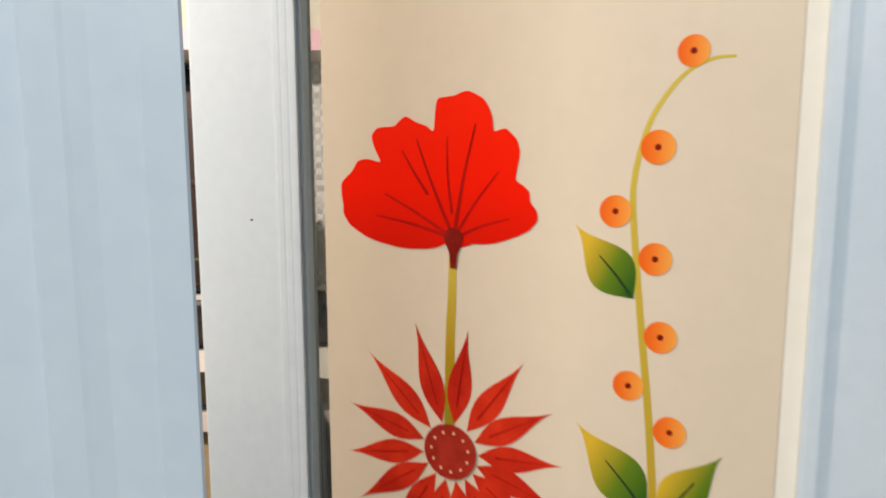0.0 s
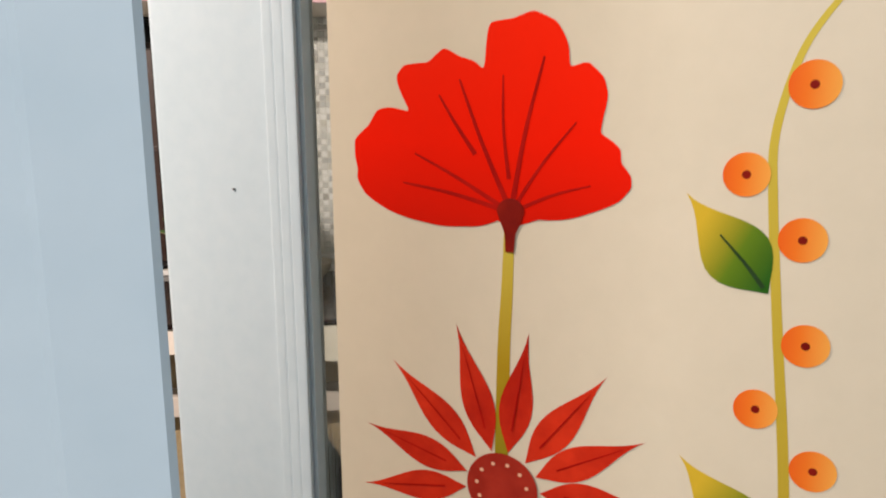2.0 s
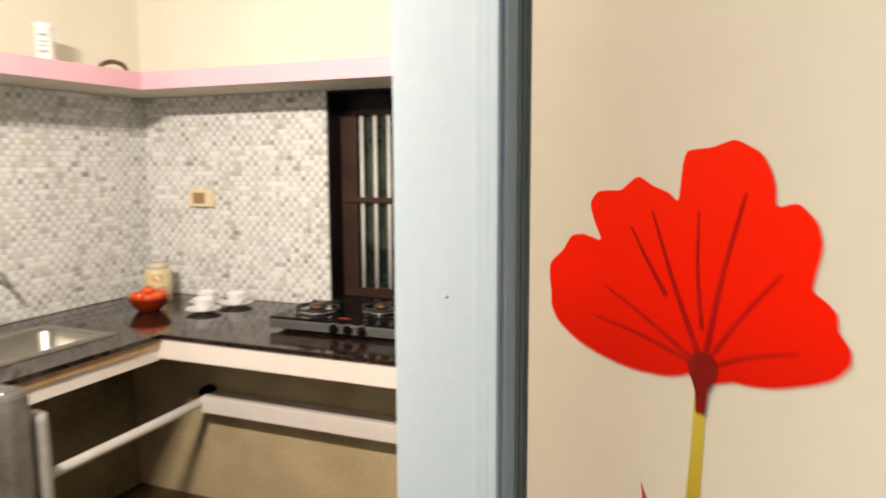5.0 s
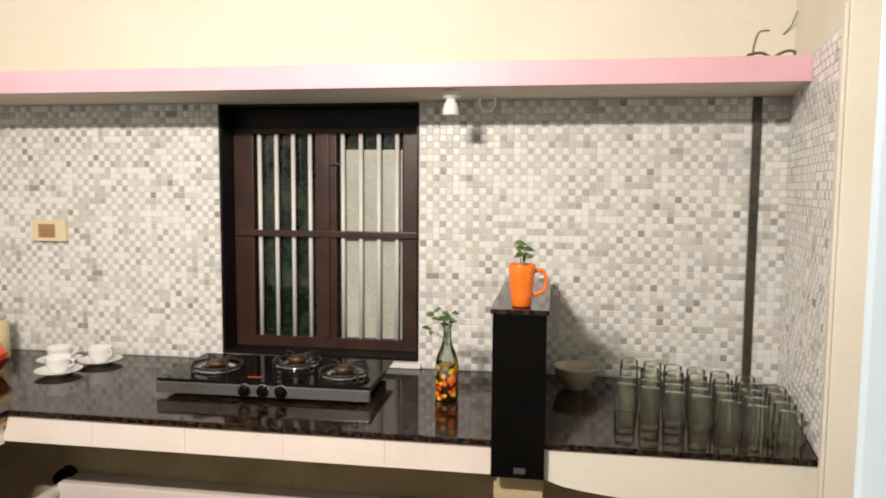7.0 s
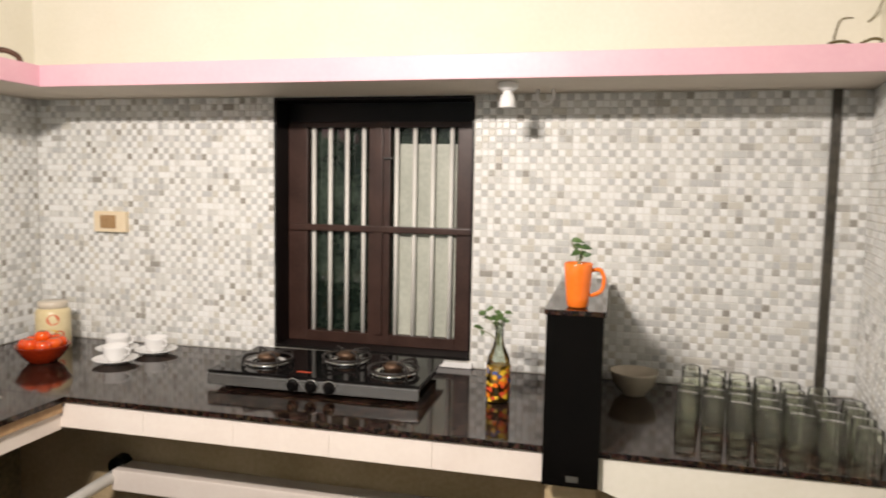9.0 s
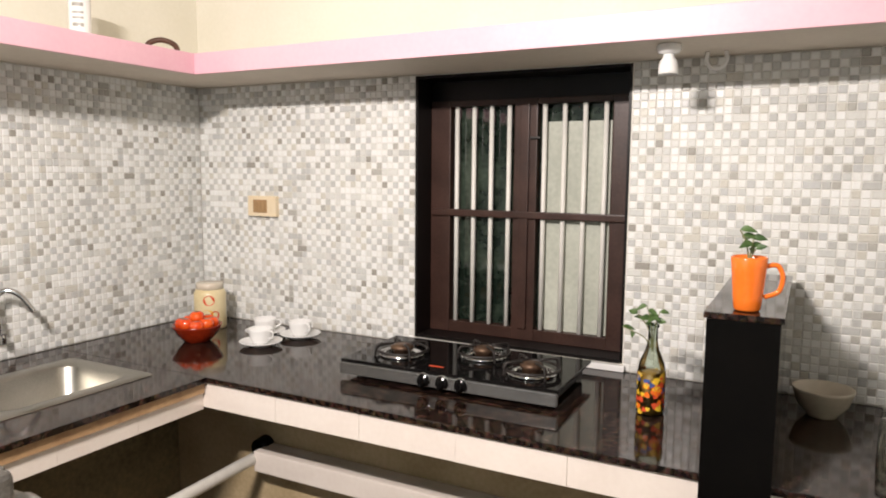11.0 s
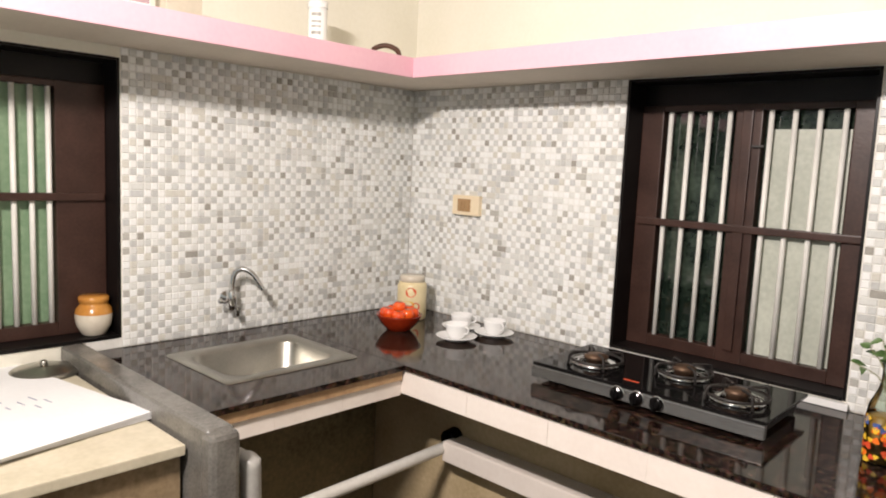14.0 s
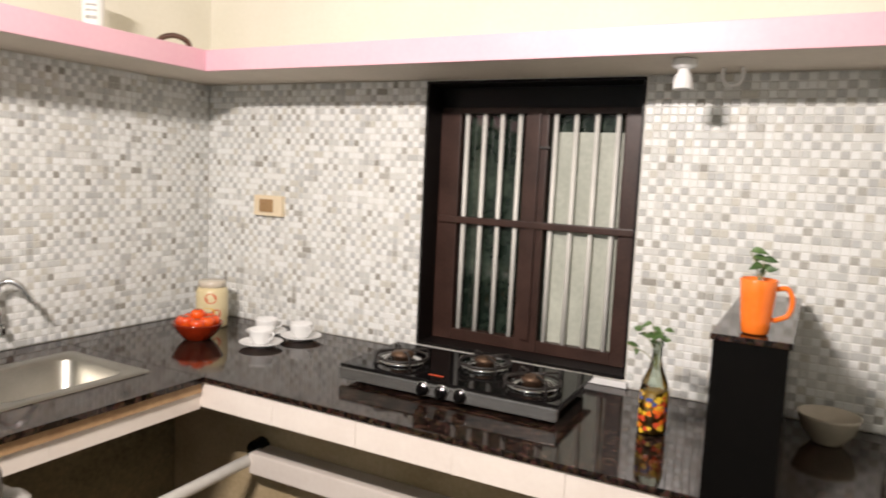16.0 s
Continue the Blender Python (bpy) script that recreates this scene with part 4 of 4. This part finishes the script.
tum = thing("tumbler", (2.69, -0.44, H), "clear glass tumbler turned upside down on the worktop", "glass", "upturned tumblers")
bm = bmesh.new()
lathe(bm, [(0.0325, 0.0), (0.0335, 0.003), (0.0330, 0.03), (0.0305, 0.088), (0.0285, 0.095), (0.0, 0.095)], 24)
part("wall", bm, M["tumblerglass"], tum, "", True)
bm = bmesh.new()
ring(bm, (0, 0, 0.092), 0.0295, 0.0014, 24, 6)
part("rim", bm, M["tumblerglass"], tum, "", True)
rng = random.Random(12)
for k in range(5):
    for i in range(7):
        if (k, i) in ((0, 0), (4, 6), (3, 0)):
            continue
        x = 2.69 + 0.070 * i + 0.012 * k + rng.uniform(-0.004, 0.004)
        y = -0.44 - 0.034 * i + 0.083 * k + rng.uniform(-0.004, 0.004)
        if x > 3.275 + 0.155 * y - 0.042:
            continue
        copy_thing(tum, pose(x, y, H, 0, 0, rng.uniform(0, 360)))

for (x, y, turn) in ((0.640, -0.335, 0), (0.530, -0.185, 40), (0.690, -0.160, -15)):
    cs = thing("saucer", (x, y, H), "white china saucer holding a cup on the worktop", "saucer", "cups and saucers")
    bm = bmesh.new()
    lathe(bm, [(0.0, 0.003), (0.038, 0.0), (0.042, 0.0), (0.045, 0.005), (0.078, 0.017), (0.082, 0.021), (0.079, 0.021), (0.044, 0.009), (0.0, 0.008)], 36)
    part("dish", bm, M["china"], cs, "", True)
    cu = thing("teacup", (x, y, H + 0.0085), "white china teacup on its saucer", "cup", "cups and saucers", turn=turn)
    bm = bmesh.new()
    lathe(bm, [(0.0, 0.004), (0.026, 0.0), (0.029, 0.004), (0.041, 0.025), (0.046, 0.052), (0.047, 0.060), (0.045, 0.060), (0.038, 0.028), (0.022, 0.010), (0.0, 0.009)], 32)
    part("cup", bm, M["china"], cu, "", True)
    bm = bmesh.new()
    tube(bm, [(0.040, 0, 0.052), (0.058, 0, 0.050), (0.060, 0, 0.032), (0.036, 0, 0.022)], 0.0035, 8)
    part("handle", bm, M["china"], cu, "", True)
tb = thing("fruit_bowl", (0.374, -0.400, H), "red bowl heaped with ripe tomatoes", "bowl")
bm = bmesh.new()
lathe(bm, [(0.0, 0.004), (0.045, 0.0), (0.050, 0.003), (0.074, 0.028), (0.094, 0.062), (0.096, 0.068), (0.092, 0.068), (0.070, 0.032), (0.045, 0.010), (0.0, 0.009)], 36)
part("shell", bm, M["redglass"], tb, "dark red glazed bowl", True)
k = 0
for (x, y, z) in [(0, 0, 0.105), (0.055, 0.0, 0.082), (-0.055, 0.01, 0.082), (0.01, 0.055, 0.084), (-0.01, -0.055, 0.083), (0.045, -0.045, 0.078), (-0.045, -0.04, 0.08), (0.04, 0.045, 0.08), (-0.04, 0.05, 0.08)]:
    tm = thing("tomato", (0.374 + 0.9 * x, -0.400 + 0.9 * y, H + z - 0.008), "ripe red tomato lying in the bowl", "tomato", "tomatoes in the bowl", turn=40 * k)
    b = bmesh.new()
    lathe(b, [(0.0, -0.024), (0.015, -0.023), (0.026, -0.013), (0.028, 0.0), (0.026, 0.012), (0.016, 0.020), (0.006, 0.019), (0.0, 0.017)], 20)
    part("fruit", b, M["tomato"], tm, "", True)
    b = bmesh.new()
    for j in range(5):
        a = j * 2 * math.pi / 5
        leaf_shape(b, (0, 0, 0.019), (math.cos(a), math.sin(a), 0.15), 0.014, 0.005, 0.3, (0, 0, 1))
    part("calyx", b, M["leaf"], tm)
    k += 1

jr = thing("jar", (0.235, -0.195, H), "yellowish jar with a red and orange label", "jar")
bm = bmesh.new()
lathe(bm, [(0.0, 0.0), (0.062, 0.0), (0.066, 0.006), (0.066, 0.15), (0.058, 0.165), (0.050, 0.168), (0.0, 0.168)], 32)
part("body", bm, M["jar"], jr, "", True)
bm = bmesh.new()
lathe(bm, [(0.052, 0.166), (0.056, 0.168), (0.056, 0.192), (0.052, 0.195), (0.0, 0.195)], 32)
part("lid", bm, M["saltglaze"], jr, "cream screw lid", True)
for (a, z, ra, rz, mm) in ((-0.85, 0.125, 0.36, 0.022, "red"), (-1.0, 0.07, 0.42, 0.016, "yellow"), (-0.5, 0.06, 0.3, 0.020, "red")):
    b = bmesh.new()
    b.faces.new([b.verts.new((0.0668 * math.cos(a + ra * math.cos(t)), 0.0668 * math.sin(a + ra * math.cos(t)), z + rz * math.sin(t))) for t in [2 * math.pi * i / 16 for i in range(16)]])
    part("label_patch", b, M[mm], jr)

# ---------------------------------------------------------------- wall fittings
sw = thing("switch_board", (0.38, -0.001, 1.395), "ivory switch board with a brown plate on the mosaic", "switch")
part("frame", boxm(-0.078, 0.078, -0.026, 0, -0.044, 0.044, bevel=0.004), M["switch"], sw)
part("plate", boxm(-0.045, 0.030, -0.029, -0.0262, -0.028, 0.028, bevel=0.001), M["socket"], sw, "brown switch plate")
for i in range(3):
    part("rocker", boxm(-0.038 + i * 0.022, -0.022 + i * 0.022, -0.032, -0.0292, -0.018, 0.018, bevel=0.001), M["socket"], sw)
hl = thing("bulb_holder", (2.106, -0.280, SH0 - 0.0005), "white plastic bulb holder under the loft shelf", "bulb holder")
bm = bmesh.new()
lathe(bm, [(0.0, 0.0), (0.031, 0.0), (0.034, -0.004), (0.034, -0.016), (0.029, -0.024), (0.016, -0.028), (0.0, -0.028)], 32)
part("rose", bm, M["china"], hl, "", True)
bm = bmesh.new()
lathe(bm, [(0.0, -0.026), (0.015, -0.027), (0.016, -0.036), (0.022, -0.044), (0.026, -0.058), (0.028, -0.078), (0.0265, -0.083), (0.022, -0.083), (0.020, -0.060), (0.0, -0.058)], 32)
part("holder", bm, M["china"], hl, "", True)
hk = thing("cable_clip", (2.215, -0.004, 1.885), "white looped cable hanging under the loft shelf", "cable")
bm = bmesh.new()
tube(bm, [(-0.028, -0.10, 0.026), (-0.030, -0.102, 0.0), (-0.016, -0.104, -0.022), (0.010, -0.104, -0.022), (0.026, -0.102, 0.0), (0.022, -0.10, 0.026)], 0.006, 10)
part("loop", bm, M["china"], hk, "", True)
structure("stone_strip", boxm(3.146, 3.174, -0.016, -0.001, H + 0.001, SH0 - 0.001, bevel=0.002), M["stripstone"], "dark stone strip let into the mosaic", "trim")
nt_ = structure("niche_trim", boxm(-0.010, -0.0005, -0.802, -0.772, 0.70, 2.04, bevel=0.003), M["cream"], "cream plaster edge of the niche", "trim")
nt_.matrix_world = pose(XR, 0, 0, 0, 0, SKEW)

# ---------------------------------------------------------------- end slab, side table, papers, pot
sl = thing("end_slab", (0, -1.545, 0), "worn grey granite slab closing the sink run", "slab", kind="structure")
part("upright", boxm(0.004, 0.985, -0.037, 0.037, 0.001, 0.918, bevel=0.016, seg=3), M["greystone"], sl)
part("nosing", boxm(0.950, 1.012, -0.040, 0.040, 0.001, 0.912, bevel=0.027, seg=4), M["greystone"], sl)
bm = bmesh.new()
tube(bm, [(0.90, 0.080, 0.80), (0.955, 0.088, 0.79), (0.972, 0.09, 0.74), (0.972, 0.09, 0.02)], 0.026, 14)
part("drain", bm, M["dullpipe"], sl, "dull grey drain pipe", True)
st = thing("side_table", (0, -1.98, 0), "masonry side table with a cream top and brown cladding", "table", kind="structure")
part("top", boxm(0.004, 0.90, -0.50, 0.388, 0.835, 0.862, bevel=0.004), M["tabletop"], st, "cream stone top")
part("cladding", boxm(0.03, 0.875, -0.49, 0.386, 0.001, 0.834), M["browntile"], st, "brown marble cladding")
for i in range(5):
    pp = thing("paper", (0.37 + 0.003 * i, -1.87 + 0.004 * (i % 2), 0.8625 + 0.0021 * i), "loose white paper sheet lying on the side table", "paper", "stacked papers", turn=9 + 0.8 * i)
    b = bmesh.new()
    rows = []
    for a in range(9):
        rows.append([b.verts.new((-0.36 + 0.09 * a, -0.24 + 0.06 * c, 0.0005 + 0.004 * max(0, (a - 6) / 2) ** 2 * (i + 1) * 0.5)) for c in range(9)])
    for a in range(8):
        for c in range(8):
            b.faces.new((rows[a][c], rows[a + 1][c], rows[a + 1][c + 1], rows[a][c + 1]))
    e = bmesh.ops.extrude_face_region(b, geom=b.faces[:])
    for v in e["geom"]:
        if isinstance(v, bmesh.types.BMVert):
            v.co.z += 0.0014
    part("sheet", b, M["paper"], pp)
    if i == 4:
        for k, (x, y) in enumerate([(-0.02, 0.10), (0.03, 0.115), (0.0, 0.06), (0.06, 0.075), (-0.05, 0.03), (0.02, 0.02)]):
            part("pen_stroke", boxm(x, x + 0.045 - 0.004 * k, y, y + 0.004, 0.0020, 0.0022), M["inkblue"], pp)
pk = thing("pickle_jar", (-0.055, -1.452, LZ0 + 0.0125), "ochre and cream glazed stoneware jar on the window sill", "jar")
bm = bmesh.new()
lathe(bm, [(0.0, 0.0), (0.036, 0.0), (0.040, 0.004), (0.056, 0.035), (0.061, 0.062), (0.060, 0.078)], 32)
part("belly", bm, M["saltglaze"], pk, "cream glazed belly", True)
bm = bmesh.new()
lathe(bm, [(0.0605, 0.076), (0.056, 0.094), (0.046, 0.106), (0.043, 0.112), (0.049, 0.117), (0.050, 0.132), (0.045, 0.137), (0.0, 0.138)], 32)
part("shoulder", bm, M["ochre"], pk, "ochre glazed shoulder and rim", True)
lid = thing("steel_lid", (0.10, -1.66, 0.8625), "dull steel pot lid lying on the side table", "lid")
bm = bmesh.new()
lathe(bm, [(0.10, 0.0), (0.105, 0.004), (0.09, 0.014), (0.03, 0.022), (0.0, 0.023)], 32)
ball(bm, (0, 0, 0.032), 0.012)
part("cover", bm, M["steel"], lid, "", True)

# ---------------------------------------------------------------- on the loft shelf
cb = thing("carton", (0.20, -0.72, SH1), "white tub with dark printed bars on the loft shelf", "tub")
bm = bmesh.new()
lathe(bm, [(0.0, 0.0), (0.034, 0.0), (0.036, 0.004), (0.036, 0.15), (0.033, 0.152), (0.0, 0.152)], 24)
part("body", bm, M["china"], cb, "", True)
bm = bmesh.new()
lathe(bm, [(0.0385, 0.150), (0.0385, 0.172), (0.036, 0.175), (0.0, 0.175)], 24)
part("lid", bm, M["china"], cb, "", True)
for z, h in ((0.118, 0.012), (0.094, 0.007), (0.076, 0.007), (0.05, 0.012)):
    b = bmesh.new()
    vs = []
    for a in (-1.3, -1.05, -0.8, -0.55, -0.3):
        vs.append((0.0366 * math.cos(a), 0.0366 * math.sin(a)))
    lo = [b.verts.new((x, y, z)) for x, y in vs]
    hi = [b.verts.new((x, y, z + h)) for x, y in vs]
    for i in range(4):
        b.faces.new((lo[i], lo[i + 1], hi[i + 1], hi[i]))
    part("print_bar", b, M["dullpipe"], cb)
dk = thing("basket_handle", (0.30, -0.46, SH1), "small dark brown arched handle on the loft shelf", "handle")
bm = bmesh.new()
tube(bm, [(-0.03, -0.05, 0.0), (-0.028, -0.035, 0.030), (0, 0, 0.045), (0.028, 0.035, 0.030), (0.03, 0.05, 0.0)], 0.010, 10)
part("arch", bm, M["brown"], dk, "", True)
bx = thing("packet", (0.20, -1.27, SH1), "beige cardboard packet on the loft shelf", "packet")
part("pack", boxm(-0.04, 0.04, -0.06, 0.06, 0, 0.12, bevel=0.003), M["beige"], bx)
bx = thing("packet", (0.22, -1.44, SH1), "white packet with mauve print on the loft shelf", "packet")
part("pack", boxm(-0.04, 0.04, -0.05, 0.05, 0, 0.11, bevel=0.003), M["china"], bx)
part("print_band", boxm(0.0402, 0.041, -0.046, 0.046, 0.03, 0.06), M["mauve"], bx)
gl = thing("wire_coil", (3.135, -0.25, SH1 + 0.006), "dark twisted wire lying on the loft shelf", "wire")
bm = bmesh.new()
tube(bm, [(-0.07, -0.02, 0.0), (-0.075, 0.0, 0.022), (-0.035, 0.0, 0.028), (-0.01, 0.0, 0.016), (0.02, -0.01, 0.006), (0.055, 0.0, 0.012), (0.065, 0.0, 0.028), (0.042, 0.0, 0.033), (0.015, 0.0, 0.022),
          (-0.01, -0.01, 0.008), (-0.04, -0.02, 0.003), (-0.07, -0.02, 0.002)], 0.0045, 8)
part("strand", bm, M["wire"], gl, "", True)
cr = thing("wall_wire", (0, -0.004, 0), "thin dark wire pinned to the wall above the shelf", "wire")
bm = bmesh.new()
tube(bm, [(3.115, 0, SH1 + 0.004), (3.135, 0, 2.05), (3.14, 0, 2.09), (3.155, 0, 2.135), (3.19, 0, 2.14)], 0.003, 8, taper=0.002)
part("strand", bm, M["wire"], cr, "", True)
bm = bmesh.new()
tube(bm, [(3.235, 0, 2.125), (3.255, -0.01, 2.15), (3.262, -0.05, 2.19)], 0.0022, 8)
part("strand", bm, M["wire"], cr, "", True)

# lamps of the place
tl = thing("tube_light", (1.72, YD1, 2.475), "white batten tube light fixed high on the wall", "lamp")
part("batten", boxm(-0.62, 0.62, 0.0005, 0.035, 0.0, 0.055, bevel=0.004), M["pvc"], tl)
tbm = bmesh.new()
tube(tbm, [(-0.60, 0.052, 0.028), (0.60, 0.052, 0.028)], 0.013, 14, steps=1)
part("tube", tbm, M["diffuser"], tl, "white glass tube", True)

# ---------------------------------------------------------------- mosaic, piece by piece
P = 0.0252        # pitch
rnd = random.Random(21)


def tile_box(w, h, dep=0.0035, bev=0.0022):
    """One glazed piece facing -y, its back on y=0."""
    x, z = w / 2, h / 2
    v = [(-x, 0, -z), (x, 0, -z), (x, 0, z), (-x, 0, z), (-x + bev, -dep, -z + bev), (x - bev, -dep, -z + bev), (x - bev, -dep, z - bev), (-x + bev, -dep, z - bev)]
    f = [(4, 5, 6, 7), (0, 1, 5, 4), (1, 2, 6, 5), (2, 3, 7, 6), (3, 0, 4, 7)]
    return v, f


def mosaic(parent, x0, x1, z0, z1, to_wall, skip=lambda x, z: False, singles=None):
    """Fills a rectangle of a wall with pieces; to_wall maps (along, out, up) to the world."""
    cols, rows = round((x1 - x0) / P), round((z1 - z0) / P)
    px, pz = (x1 - x0) / cols, (z1 - z0) / rows
    verts, faces, mats = [], [], []
    taken = set()
    one = {}
    for r in range(rows):
        for c in range(cols):
            if (r, c) in taken:
                continue
            white = (r + c) % 2 == 0
            if rnd.random() < 0.11:
                white = not white
            wide = 1
            if not white and rnd.random() < 0.06 and c + 1 < cols:
                wide = 2
                taken.add((r, c + 1))
            cx, cz = x0 + (c + wide / 2) * px, z0 + (r + 0.5) * pz
            if skip(cx, cz):
                continue
            w, h = wide * px - 0.0022, pz - 0.0022
            if singles and wide == 1 and singles(cx, cz):
                key = white
                if key not in one:
                    v, f = tile_box(w, h)
                    me = bpy.data.meshes.new("tile")
                    me.from_pydata([to_wall(*p) - to_wall(0, 0, 0) for p in v], [], f)
                    me.materials.append(M["tilewhite1"] if white else M["tile1"])
                    one[key] = me
                ob = new("tile", one[key])
                ob.parent = parent
                ob.location = to_wall(cx, 0, cz)
                continue
            v, f = tile_box(w, h)
            k = len(verts)
            verts += [to_wall(cx + p[0], p[1], cz + p[2]) for p in v]
            faces += [tuple(k + i for i in q) for q in f]
            mats += [0 if white else 1] * len(f)
    me = bpy.data.meshes.new("mosaic_tiles")
    me.from_pydata(verts, [], faces)
    me.materials.append(M["tilewhite"])
    me.materials.append(M["tile"])
    me.polygons.foreach_set("material_index", mats)
    ob = new("mosaic_tiles", me)
    ob.parent = parent
    ob["kind"] = "stuff"
    return ob


G = 0.003
mb = structure("mosaic_back", boxm(0.002, BW0 - 0.002, -G, -0.0005, H + 0.001, SH0 - 0.001), M["grout"], "white and grey glazed mosaic on the back wall", "mosaic")
part("bed", boxm(BW1 + 0.002, XR - 0.001, -G, -0.0005, H + 0.001, SH0 - 0.001), M["grout"], mb)
mosaic(mb, 0.004, BW0 - 0.003, H + 0.002, SH0 - 0.002, lambda a, o, u: Vector((a, -G + o, u)))
mosaic(mb, BW1 + 0.004, XR - 0.003, H + 0.002, SH0 - 0.002, lambda a, o, u: Vector((a, -G + o, u)), lambda x, z: 3.140 < x < 3.178, lambda x, z: 1.96 < x < 2.26 and 1.02 < z < 1.75)
ml = structure("mosaic_left", boxm(0.0005, G, LW1 + 0.002, -0.004, H + 0.001, SH0 - 0.001), M["grout"], "white and grey glazed mosaic on the side wall", "mosaic")
part("bed", boxm(0.0005, G, -1.50, LW1 + 0.001, H + 0.001, LZ0 - 0.001), M["grout"], ml)
mosaic(ml, LW1 + 0.003, -0.008, H + 0.002, SH0 - 0.002, lambda a, o, u: Vector((G - o, a, u)), singles=lambda y, z: -1.36 < y < -0.98 and 1.02 < z < 1.52)
CS, SN = math.cos(radians(SKEW)), -math.sin(radians(SKEW))


def on_niche(a, o, u):
    """Along, out and up on the skewed wall."""
    return Vector((XR + a * SN - CS * (G - o), a * CS + SN * (G - o), u))


mr = structure("mosaic_right", boxm(-G, -0.0005, -0.772, -0.008, H + 0.001, 2.0), M["grout"], "white and grey glazed mosaic on the niche wall", "mosaic")
mr.matrix_world = pose(XR, 0, 0, 0, 0, SKEW)
mt = mosaic(mr, -0.771, -0.010, H + 0.002, SH0 - 0.002, on_niche)
mt.matrix_parent_inverse = pose(XR, 0, 0, 0, 0, SKEW).inverted()
mt = mosaic(mr, -0.771, -SHD - 0.006, SH0 + 0.001, 1.99, on_niche)
mt.matrix_parent_inverse = pose(XR, 0, 0, 0, 0, SKEW).inverted()
